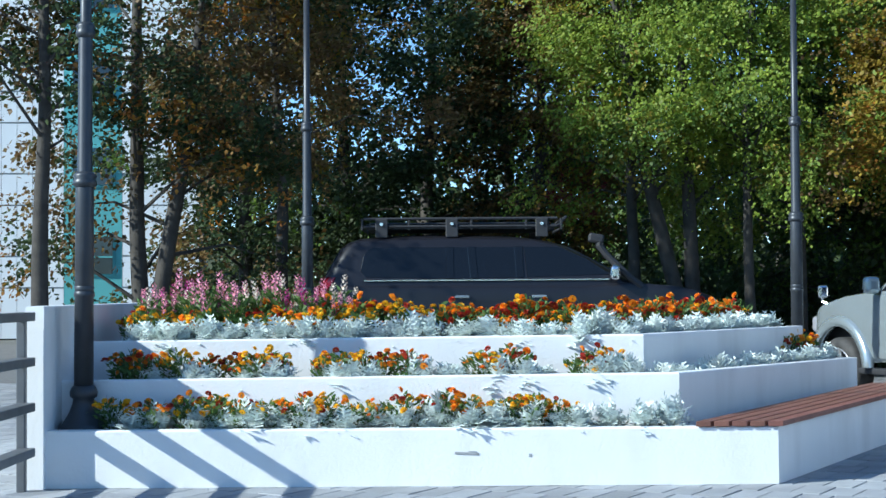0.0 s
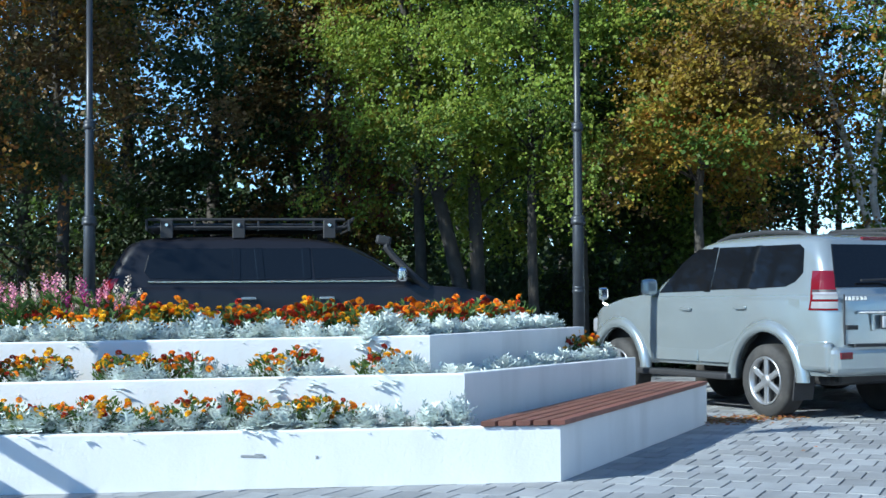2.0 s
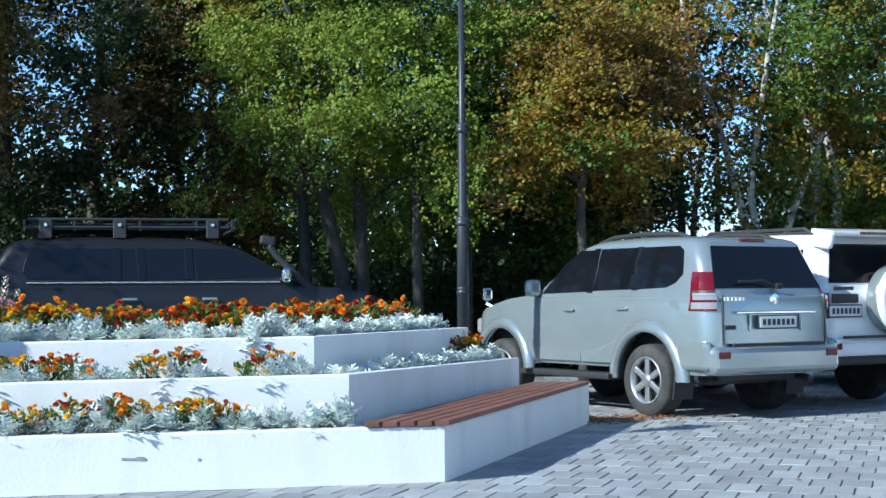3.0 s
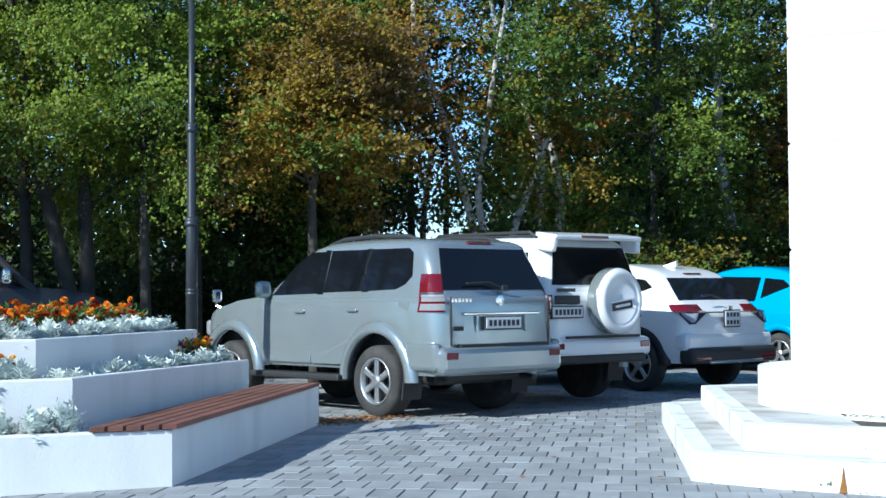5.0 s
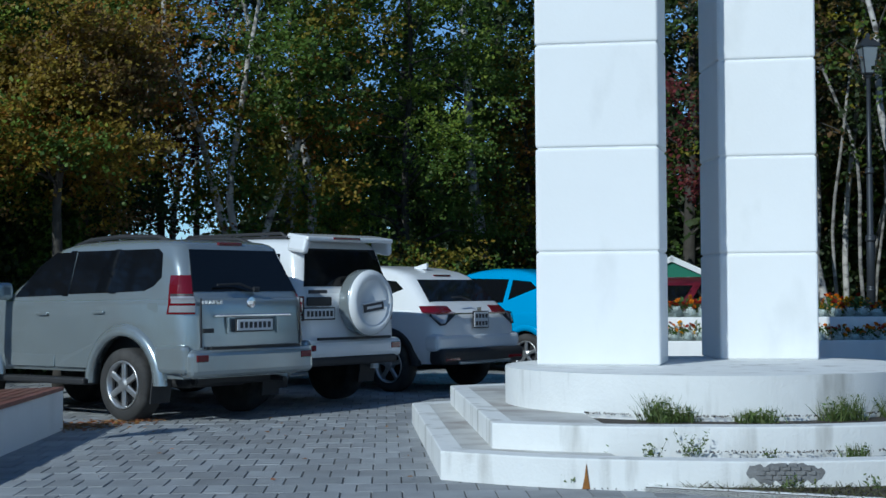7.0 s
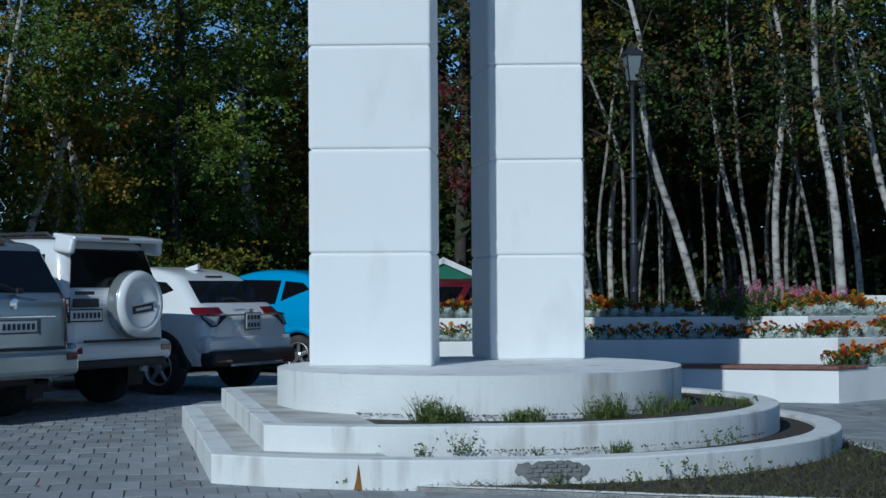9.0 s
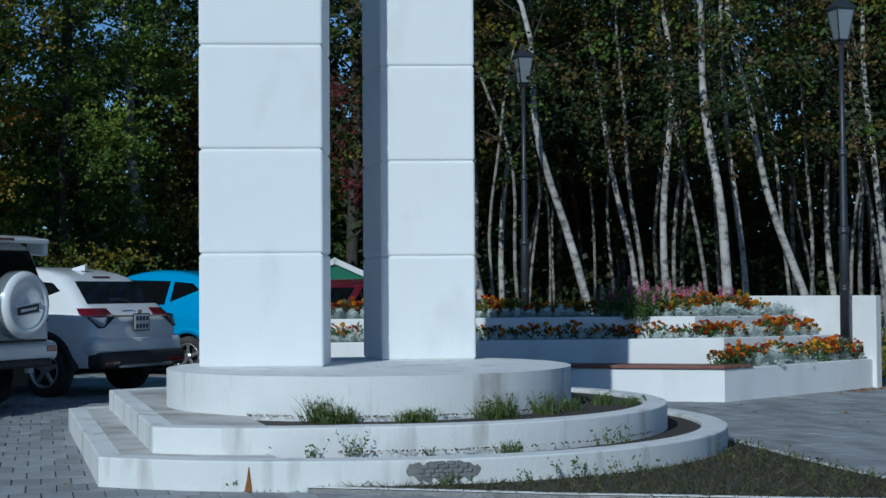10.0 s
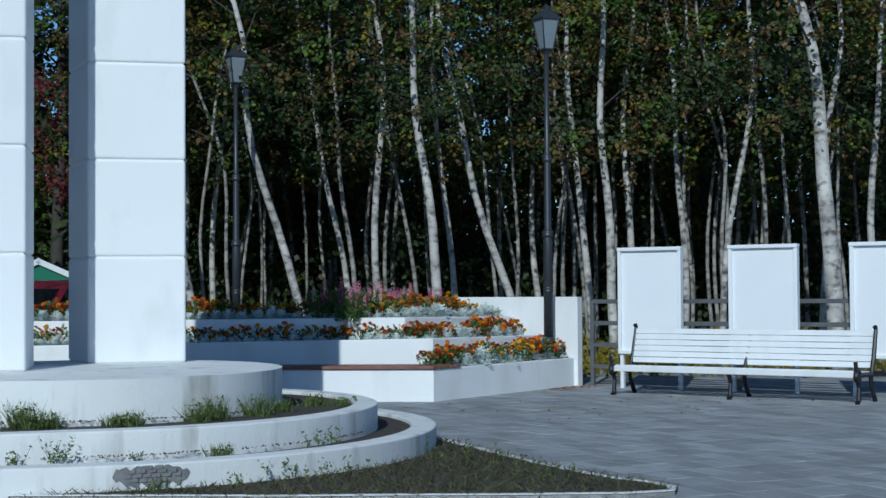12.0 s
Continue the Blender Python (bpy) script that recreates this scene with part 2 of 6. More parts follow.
def build_planter(name, origin, flip, length, label, side_len):
    at = planter_frame(origin, flip)
    s = side_len
    d = SIDE * s
    ob = holder(name, Matrix.Identity(4), label, "planter", "terraced planters", "structure")
    c1 = [at(length, 0), at(0, 0), at(-d.x, d.y)]
    sgn = 1 if not flip else -1
    def wall(pts, thick, z0, z1, nm="wall"):
        inner = offset_line(pts, thick * sgn)
        part(nm, band(pts, inner, z0, z1, 0.012), M_WHITE, ob)
    # front wall, and the seat wall under the bench
    wall(c1, 0.12, 0.0, [Z1, Z1, Z1 + 0.0])
    part("end_face", prism([at(-d.x, d.y), at(-d.x + 0.62, d.y + 0.3), at(-d.x + 0.62 - 0.06, d.y + 0.41), at(-d.x - 0.06, d.y + 0.11)], 0, Z1 - 0.004, 0.01), M_WHITE, ob)
    # second tier
    k2 = (0.62, 0.43)
    e2 = (k2[0] - SIDE.x * (s + 0.1), k2[1] + SIDE.y * (s + 0.1))
    c2 = [at(length, k2[1]), at(*k2), at(*e2), at(e2[0] + 0.6, e2[1] + 0.25)]
    wall(c2, 0.1, 0.0, [Z2 - 0.02, Z2 + 0.01, Z2 - 0.08, Z2 - 0.08], "tier_wall")
    k3 = (0.8, 1.0)
    e3 = (k3[0] - SIDE.x * s * 0.86, k3[1] + SIDE.y * s * 0.86)
    c3 = [at(length, k3[1]), at(*k3), at(*e3)]
    wall(c3, 0.1, 0.0, [Z3 - 0.02, Z3 + 0.01, Z3 - 0.02], "tier_wall")
    # soil of each tier
    part("soil", prism([at(length - 0.05, 0.1), at(0.6, 0.1), at(0.66, 0.5), at(length - 0.05, 0.5)], 0.05, Z1 - 0.05), M_SOIL, ob)
    part("soil", prism([at(length - 0.05, k2[1] + 0.05), at(k2[0] + 0.03, k2[1] + 0.05), at(e2[0] + 0.05, e2[1] - 0.03), at(e2[0] + 0.5, e2[1] + 0.1), at(k3[0] + 0.1, k3[1] + 0.1), at(length - 0.05, k3[1] + 0.1)], 0.06, Z2 - 0.12), M_SOIL, ob)
    part("soil", prism([at(length - 0.05, k3[1] + 0.05), at(k3[0] + 0.03, k3[1] + 0.05), at(e3[0] + 0.05, e3[1] - 0.03), at(e3[0] + 1.1, e3[1] + 0.8), at(length - 0.05, e3[1] + 0.8)], 0.07, Z3 - 0.08), M_SOIL, ob)
    # high end wall
    end_len = 4.0 if flip else 5.6
    part("end_wall", band([at(length, -0.06), at(length, end_len)], [at(length + 0.13, -0.06), at(length + 0.13, end_len)], 0, 1.27, 0.01), M_WHITE, ob)
    # bench of long slats on the seat wall
    bench = holder(name + "_seat", Matrix.Identity(4), "weathered red-brown slatted wooden seat on a white planter wall", "bench", "planter seats")
    n = 5
    for i in range(n):
        u0, u1 = -0.03 + 0.63 * i / n, -0.03 + 0.63 * (i + 1) / n - 0.022
        pts = [at(u0, -0.02), at(u1, -0.02), at(u1 - d.x, d.y + 0.0), at(u0 - d.x, d.y + 0.0)]
        if flip:
            pts = pts[::-1]
        part("slat", prism(pts, Z1 + 0.004, Z1 + 0.04, 0.004), M_WOOD, bench)
    return at


P1 = build_planter("terraced_planter", (2.33, 10.5), False, 5.1, "white painted terraced concrete planter full of flowers", 4.83)
P2 = build_planter("terraced_planter", (15.29, 10.5), True, 3.55, "white painted terraced concrete planter beside the birch wood", 6.4)

# ---- column monument on its stepped base ----
CX, CY = 8.99, 9.93
CHORD = Vector((0.477, 0.879))
NORMAL = Vector((-0.879, 0.477))


def d_outline(r, chord, lo, hi, n=90):
    """A round step cut by a straight left edge, from its front corner round to its back corner."""
    f = Vector((CX, CY)) + NORMAL * chord - CHORD * lo
    b = Vector((CX, CY)) + NORMAL * chord + CHORD * hi
    af = math.atan2(f.y - CY, f.x - CX)
    ab = math.atan2(b.y - CY, b.x - CX)
    rf, rb = (f - Vector((CX, CY))).length, (b - Vector((CX, CY))).length
    while ab < af:
        ab += 2 * math.pi
    out = []
    for i in range(n + 1):
        t = i / n
        a = af + (ab - af) * t
        rr = r
        if t < 0.12:
            rr = rf + (r - rf) * (t / 0.12)
        if t > 0.75:
            rr = r + (rb - r) * ((t - 0.75) / 0.25)
        out.append((CX + rr * math.cos(a), CY + rr * math.sin(a)))
    return out


monument = holder("monument", Matrix.Identity(4), "white painted twin-column monument on weathered round steps", "monument", kind="structure")
o1 = d_outline(3.12, 2.49, 2.14, 2.6)
o2 = d_outline(2.61, 2.1, 2.0, 2.45)
part("step", band(o1 + [o1[0]], [(CX + (x - CX) * 0.93, CY + (y - CY) * 0.93) for x, y in o1 + [o1[0]]], 0, 0.21, 0.012), M_WHITE_OLD, monument)
part("step", band(o2 + [o2[0]], [(CX + (x - CX) * 0.92, CY + (y - CY) * 0.92) for x, y in o2 + [o2[0]]], 0.0, 0.395, 0.012), M_WHITE_OLD, monument)


def cut_plan(outline, keep, s0, shrink):
    """The part of a step's plan on one side of a line beside its straight edge."""
    pts = [Vector((CX + (x - CX) * shrink, CY + (y - CY) * shrink)) for x, y in outline]
    side = [((p - Vector((CX, CY))).dot(NORMAL) - s0) * keep for p in pts]
    out = []
    for i in range(len(pts)):
        j = (i + 1) % len(pts)
        if side[i] >= 0:
            out.append(tuple(pts[i]))
        if side[i] * side[j] < 0:
            out.append(tuple(pts[i].lerp(pts[j], side[i] / (side[i] - side[j]))))
    return out


for o, z in ((o1, 0.21), (o2, 0.395)):
    part("tread", prism(cut_plan(o, 1, 1.3, 0.96), 0.0, z - 0.004), M_TREAD, monument, "weathered white concrete tread")
    part("soil", prism(cut_plan(o, -1, 1.3, 0.96), 0.0, z - 0.035), M_SOIL, monument, "dark dry soil in the step")
part("drum", prism([(CX + 1.78 * math.cos(2 * math.pi * k / 120), CY + 1.78 * math.sin(2 * math.pi * k / 120)) for k in range(120)], 0, 0.706, 0.02), M_WHITE_OLD, monument, "round white drum with dark water stains")


def polar(az, dist):
    return Vector((dist * math.sin(radians(az)), dist * math.cos(radians(az))))


def column(corners, heights, label):
    """A shaft of stacked blocks with rounded edges and recessed joints."""
    ob = holder("column", Matrix.Identity(4), label, "column", "monument columns", "structure")
    mid = sum(corners, Vector((0, 0))) / 4
    for z0, z1 in zip(heights, heights[1:]):
        bm = bmesh.new()
        add_prism(bm, [tuple(p) for p in corners], z0 + 0.004, z1 - 0.004)
        es = [e for e in bm.edges]
        bmesh.ops.bevel(bm, geom=es, offset=0.028, segments=3, affect="EDGES", profile=0.6)
        part("block", bm, M_COLUMN, ob)
    part("core", prism([tuple(mid + (p - mid) * 0.96) for p in corners], heights[0] - 0.05, heights[-1] - 0.02), M_COLUMN, ob)
    return ob


HA = [0.7, 1.7, 2.615, 3.53, 4.445, 5.36, 6.275, 7.19]
a_fl, a_fr = polar(35.72, 13.26), polar(40.4, 13.18)
column([a_fl, a_fr, polar(40.68, 13.95), polar(36.1, 14.05)], HA, "white column of stacked painted blocks")
b_fl, b_fr = polar(42.6, 14.4), polar(46.2, 14.43)
column([b_fl, b_fr, polar(45.8, 15.3), polar(41.9, 15.25)], HA, "white column of stacked painted blocks with a shaded side")

# ---- parked cars ----
M_SILVER = material("silver_car_paint", (0.375, 0.42, 0.43), 0.22, metal=0.6, spread=0.04, scale=2, coat=0.6, dirt=(0.3, 0.28, 0.25), dirt_scale=1.5, dirt_amount=0.25)
M_CARWHITE = material("white_car_paint", (0.78, 0.79, 0.8), 0.3, spread=0.02, scale=2, coat=0.6, dirt=(0.55, 0.53, 0.5), dirt_scale=1.4, dirt_amount=0.2)
M_CARBLACK = material("black_car_paint", (0.012, 0.012, 0.016), 0.35, spread=0.1, scale=2, coat=0.15, spec=0.35)
M_CARBLUE = material("light_blue_car_paint", (0.0, 0.31, 0.62), 0.3, spread=0.03, scale=2, coat=0.6)
M_CARRED = material("dark_red_car_paint", (0.17, 0.012, 0.03), 0.3, spread=0.03, scale=2, coat=0.6)
M_GLASS = material("tinted_car_glass", (0.006, 0.007, 0.009), 0.05, spread=0.0, spec=0.4)
M_TYRE = material("tyre_rubber", (0.035, 0.034, 0.033), 0.85, spread=0.2, scale=9, dirt=(0.13, 0.12, 0.11), dirt_scale=4, dirt_amount=0.4)
M_RIM = material("alloy_rim", (0.5, 0.5, 0.5), 0.35, metal=0.85, spread=0.08, scale=8)
M_PLASTIC = material("black_plastic", (0.025, 0.025, 0.027), 0.6, spread=0.15, scale=6)
M_CHROME = material("chrome", (0.75, 0.75, 0.76), 0.12, metal=1.0, spread=0.02)
M_REDLAMP = material("red_lamp_lens", (0.13, 0.004, 0.01), 0.12, spread=0.08, scale=12, coat=0.5)
M_CLEARLAMP = material("clear_lamp_lens", (0.36, 0.36, 0.38), 0.12, metal=0.3, spread=0.06, scale=20, coat=0.5)
M_PLATE = material("plate_white", (0.66, 0.67, 0.68), 0.45, spread=0.03)
M_INK = material("plate_dark", (0.03, 0.03, 0.035), 0.5, spread=0.05)
M_AMBER = material("amber_lens", (0.7, 0.2, 0.02), 0.2, spread=0.05)


def lerp_table(table, x):
    for (a, va), (b, vb) in zip(table, table[1:]):
        if x <= b:
            return va + (vb - va) * max(0.0, min(1.0, (x - a) / (b - a)))
    return table[-1][1]


def plan_ring(xr, xf, w, rr, rf, n=6, cols=()):
    """A rounded rectangle in plan: rear right, round by the front, to the rear left."""
    def corner(cx, cy, r, a0):
        return [(cx + r * math.cos(a0 + math.pi / 2 * k / n), cy + r * math.sin(a0 + math.pi / 2 * k / n)) for k in range(n + 1)]
    pts = corner(xr + rr, -w + rr, rr, math.pi)
    pts += [(xr + rr + (xf - rf - xr - rr) * c, -w) for c in cols]
    pts += corner(xf - rf, -w + rf, rf, -math.pi / 2)
    pts += corner(xf - rf, w - rf, rf, 0.0)
    pts += [(xr + rr + (xf - rf - xr - rr) * c, w) for c in reversed(cols)]
    pts += corner(xr + rr, w - rr, rr, math.pi / 2)
    return pts


def skin(rings, cap_top=True):
    bm = bmesh.new()
    vs = [[bm.verts.new(p) for p in r] for r in rings]
    n = len(rings[0])
    for a, b in zip(vs, vs[1:]):
        for k in range(n):
            bm.faces.new((a[k], a[(k + 1) % n], b[(k + 1) % n], b[k]))
    if cap_top:
        top = vs[-1]
        half = n // 2
        for k in range(half - 1):
            bm.faces.new((top[k], top[k + 1], top[n - 2 - k], top[n - 1 - k]))
    return bm


def flat_patch(points, out, depth=0.006):
    """A thin plate over a 3D outline, its face moved out along a direction."""
    bm = bmesh.new()
    o = Vector(out).normalized()
    lo = [bm.verts.new(Vector(p) - o * 0.01) for p in points]
    hi = [bm.verts.new(Vector(p) + o * depth) for p in points]
    n = len(points)
    for k in range(n):
        bm.faces.new((lo[k], lo[(k + 1) % n], hi[(k + 1) % n], hi[k]))
    top = bm.faces.new(hi)
    bm.faces.new(lo[::-1])
    bmesh.ops.bevel(bm, geom=list(top.edges), offset=min(0.004, depth * 0.7), segments=1, affect="EDGES")
    return bm


def make_wheel(parent, x, y, r, width, out, spokes=6):
    h = width / 2
    prof = [(r * 0.64, -h + 0.02), (r * 0.72, -h), (r * 0.93, -h + 0.005), (r * 0.985, -h + 0.03), (r, -h / 2), (r, h / 2), (r * 0.985, h - 0.03), (r * 0.93, h - 0.005), (r * 0.72, h), (r * 0.65, h - 0.015), (r * 0.62, h - 0.12)]
    wheel = new("wheel")
    wheel.parent = parent
    wheel.matrix_basis = pose(x, y, r * 0.985, 0, 0, 0 if out < 0 else 180)
    part("tyre", lathe(prof, 32, "y"), M_TYRE, wheel, smooth=True)
    part("rim_back", lathe([(r * 0.6, h - 0.118), (r * 0.62, h - 0.11)], 28, "y"), M_PLASTIC, wheel)
    rim = lathe([(r * 0.62, h - 0.1), (r * 0.665, h - 0.012), (r * 0.655, h + 0.002), (r * 0.61, h - 0.004), (r * 0.57, h - 0.06)], 28, "y")
    for f in [f for f in rim.faces if len(f.verts) > 8]:
        rim.faces.remove(f)
    part("rim", mesh_bm("rim", rim, M_RIM, True), None, wheel, "silver alloy rim")
    for k in range(spokes):
        sp = box((r * 0.17, 0.04, r * 0.5), (0, -(h - 0.035), r * 0.36), (0, 0, 0), 0.012)
        bmesh.ops.transform(sp, matrix=pose(0, 0, 0, 0, 360 * k / spokes, 0), verts=sp.verts)
        part("spoke", mesh_bm("spoke", sp, M_RIM), None, wheel)
    part("hub", lathe([(r * 0.19, h - 0.07), (r * 0.18, h - 0.012), (r * 0.1, h)], 14, "y"), M_RIM, wheel)
    return wheel


def build_car(m, label, paint, c):
    """x forwards, y to its left. c: the measures of the car."""
    car = holder("car", m, label, "car", "parked cars")
    L0, L1, W = c["xr"], c["xf"], c["w"]
    R, arch = c["r"], c["r"] + c.get("gap", 0.075)
    axles = (-c["wb"] / 2, c["wb"] / 2)
    ground_z, cut = c["sill"], c.get("belt")
    # lower body: columns round the plan, with the arches cut into the sides
    cols = []
    span0, span1 = L0 + 0.22, L1 - 0.34
    xs = set()
    for ax in axles:
        for k in range(13):
            xs.add(round(ax - arch * math.cos(math.pi * k / 12), 4))
        xs.add(round(ax - arch - 0.01, 4))
        xs.add(round(ax + arch + 0.01, 4))
    for k in range(16):
        xs.add(round(span0 + (span1 - span0) * (k + 1) / 17, 4))
    cols = sorted((x - span0) / (span1 - span0) for x in xs if span0 + 0.01 < x < span1 - 0.01)
    def zl(x, y):
        base = c["bump_r"] if x < axles[0] - arch else (c["bump_f"] if x > axles[1] + arch else ground_z)
        if abs(y) > W - 0.2:
            for ax in axles:
                if abs(x - ax) < arch:
                    return max(base, R + math.sqrt(max(0.0, arch ** 2 - (x - ax) ** 2)))
        return base
    hood = c["hood"]
    levels = [0.0, 0.1, 0.25, 0.45, 0.62, 0.78, 0.9, 0.97, 1.0]
    tuck = [0.035, 0.012, 0.0, 0.0, 0.006, 0.01, 0.014, 0.022, 0.034]
    ring = plan_ring(L0, L1, W, 0.22, 0.34, 6, cols)
    rings = []
    for lv, tk in zip(levels, tuck):
        row = []
        for x, y in ring:
            lo, hi = zl(x, y), lerp_table(hood, x)
            z = lo + (hi - lo) * lv
            f = 1 - tk / W
            fx = x * (1 - tk / abs(L0) * (1.2 if x < 0 else 1.0))
            row.append((fx, y * f, z))
        rings.append(row)
    part("body", skin(rings), paint, car, smooth=True)
    # dark inside of the arches and floor
    part("underbody", box((L1 - L0 - 0.5, W * 1.55, 0.42), ((L0 + L1) / 2, 0, ground_z + 0.27)), M_PLASTIC, car)
    # cabin
    g = dict(c["cabin"])
    zs, rows = g["z"], []
    for key in ("hw", "xr"):
        v = list(g[key])
        for i in (1, 2, 3):
            v[i] = v[0] + (v[4] - v[0]) * (zs[i] - zs[0]) / (zs[4] - zs[0])
        g[key] = v
    def side_w(z):
        return lerp_table(list(zip(zs, g["hw"])), z)
    def rear_x(z):
        return lerp_table(list(zip(zs, g["xr"])), z)
    def front_x(z):
        return lerp_table(list(zip(zs, g["xf"])), z)
    ccols = [k / 12 for k in range(1, 12)]
    for z, xr, xf, hw in zip(zs, g["xr"], g["xf"], g["hw"]):
        rows.append([(x, y, z + (c.get("crown", 0.02) * (1 - (x - (xr + xf) / 2) ** 2 / ((xf - xr) / 2) ** 2) if z > zs[-1] - 0.12 else 0)) for x, y in plan_ring(xr, xf, hw, 0.16, 0.2, 5, ccols)])
    part("cabin", skin(rows), paint, car, smooth=True)
    # side windows
    for s in (-1, 1):
        for win in c["windows"]:
            part("side_window", flat_patch([(x, s * (side_w(z)), z) for x, z in win], (0, s, 0.25), 0.005), M_GLASS, car)
        for a, b, zt in c["pillars"]:
            part("pillar", flat_patch([(a[0], s * side_w(a[1]), a[1]), (a[0] + 0.1, s * side_w(a[1]), a[1]), (b[0] + 0.1, s * side_w(b[1]), b[1]), (b[0], s * side_w(b[1]), b[1])], (0, s, 0.25), 0.011), M_GLASS, car)
        # door panels, handles, mirror
        for door in c["doors"]:
            d = part("door", flat_patch([(x, s * (W - 0.004 - 0.03 * max(0, (z - 0.75)) / 0.3), z) for x, z in door], (0, s, 0.05), 0.012), paint, car)
            hx, hz = door[0][0] + 0.2, max(p[1] for p in door) - 0.13
            part("handle", box((0.19, 0.035, 0.035), (hx, s * (W + 0.01), hz), bevel=0.012, seg=2), c.get("handle", paint), d)
        mx, mz = c["mirror"]
        mir = part("mirror", box((0.13, 0.2, 0.2), (mx, s * (W + 0.05), mz), (0, 0, 0), 0.055, 4), c.get("mirror_mat", paint), car)
        # flares
        for ax in axles:
            bm = bmesh.new()
            pts = []
            steps = 16
            fl = c.get("flare", 0.05)
            for k in range(steps + 1):
                a = math.pi * (k / steps)
                pts.append((math.cos(a), math.sin(a)))
            prev = None
            for ca, sa in pts:
                q = [bm.verts.new((ax + (arch - 0.004) * ca, s * (W + fl * 0.9), R + (arch - 0.004) * sa)),
                     bm.verts.new((ax + (arch + 0.06) * ca, s * (W + fl), R + (arch + 0.06) * sa)),
                     bm.verts.new((ax + (arch + 0.15) * ca, s * (W - 0.02), R + (arch + 0.15) * sa)),
                     bm.verts.new((ax + (arch - 0.004) * ca, s * (W - 0.1), R + (arch - 0.004) * sa))]
                if prev:
                    for k in range(4):
                        bm.faces.new((prev[k], prev[(k + 1) % 4], q[(k + 1) % 4], q[k]))
                prev = q
            part("fender_flare", bm, c.get("flare_mat", paint), car, smooth=True)
            make_wheel(car, ax, s * (W - 0.11), R, c.get("tw", 0.26), s, c.get("spokes", 6))
        if c.get("board"):
            part("running_board", box((c["wb"] - 2 * arch - 0.02, 0.22, 0.07), (0, s * (W + 0.0), ground_z - 0.1), bevel=0.02, seg=2), c["board"], car)
    # rear glass, bumper, lamps, plates
    z0, z1 = c["rear_glass"]
    a, b = side_w(z0) - 0.09, side_w(z1) - 0.12
    part("rear_window", flat_patch([(rear_x(z0), -a, z0), (rear_x(z0), a, z0), (rear_x(z1), b, z1), (rear_x(z1), -b, z1)], (-1, 0, 0.25), 0.008), M_GLASS, car)
    xr = L0
    bz0, bz1 = c["bumper"]
    bmp = part("rear_bumper", box((0.24, 2 * W + 0.0, bz1 - bz0), (xr + 0.12 - c.get("bumper_out", 0.06), 0, (bz0 + bz1) / 2), bevel=0.07, seg=3), c.get("bumper_mat", paint), car, smooth=False)
    if not c.get("plain_bumper"):
        part("bumper_strip", box((0.03, 2 * W - 0.5, 0.03), (xr - 0.065, 0, bz1 + 0.01)), M_PLASTIC, bmp)
    for s in (-1, 1):
        if not c.get("plain_bumper"):
            part("reflector", box((0.03, 0.16, 0.07), (xr - 0.055, s * (W - 0.14), bz1 - 0.09), bevel=0.006), M_REDLAMP, bmp)
        lz0, lz1, lw = c["lamp"]
        def corner_strip(za, zb, out, k0=0.0, k1=1.0):
            """A lamp lens wrapped round the rear corner, narrower at its top."""
            bm = bmesh.new()
            rows_v = []
            for i in range(5):
                z = za + (zb - za) * i / 4
                top = max(0.0, (z - lz0) / (lz1 - lz0))
                hw = (side_w(z) if z > zs[0] + 0.08 else W - 0.018) + out
                xx = (rear_x(z) if z > zs[0] + 0.08 else xr + 0.018) - out
                rad = 0.2
                row = []
                if c.get("lamp_side"):
                    extra, a_end = c["lamp_side"]
                    row.append(bm.verts.new((xx + rad + extra * (1 - top) ** 0.8 * (1 - k0) + 0.001, s * hw, z)))
                    for k in range(8):
                        a = radians(top * 28 + (a_end - top * 28) * k / 7)
                        row.append(bm.verts.new((xx + rad * (1 - math.sin(a)), s * (hw - rad * (1 - math.cos(a))), z)))
                else:
                    for k in range(7):
                        f = k0 + (k1 - k0) * k / 6
                        a = radians(8 + 5 * top + (82 - 5 * top) * f * 0.95)
                        row.append(bm.verts.new((xx + rad * (1 - math.sin(a)), s * (hw - rad * (1 - math.cos(a))), z)))
                    row.append(bm.verts.new((xx, s * (hw - rad - (lw - 0.14) * (1 - 0.2 * top) * k1), z)))
                rows_v.append(row)
            for r0, r1 in zip(rows_v, rows_v[1:]):
                for k in range(len(r0) - 1):
                    bm.faces.new((r0[k], r0[k + 1], r1[k + 1], r1[k]))
            g2 = bmesh.ops.extrude_face_region(bm, geom=list(bm.faces))
            vv = [v for v in g2["geom"] if isinstance(v, bmesh.types.BMVert)]
            bmesh.ops.translate(bm, vec=(0.05, -s * 0.05, 0), verts=vv)
            return bm

        lamp = part("tail_lamp", corner_strip(lz0, lz1, 0.014), M_REDLAMP, car, "dark red tail lamp with clear lower bands", smooth=False)
        hh = lz1 - lz0
        if c.get("lamp_side"):
            part("clear_lens", corner_strip(lz0 + hh * 0.28, lz0 + hh * 0.46, 0.018, 0.35, 0.95), M_CLEARLAMP, lamp)
            part("clear_lens", corner_strip(lz0 + hh * 0.05, lz0 + hh * 0.22, 0.018, 0.25, 0.95), M_CLEARLAMP, lamp)
            part("dark_band", corner_strip(lz0 + hh * 0.47, lz0 + hh * 0.52, 0.018, 0.3, 0.95), M_INK, lamp)
    px, py, pz, pw, ph = c["plate"]
    plate = part("number_plate", box((0.02, pw, ph), (px, py, pz), bevel=0.004), M_PLATE, car, "white number plate with unreadable dark bars")
    part("plate_frame", box((0.016, pw + 0.03, ph + 0.03), (px + 0.004, py, pz), bevel=0.003), M_INK, plate)
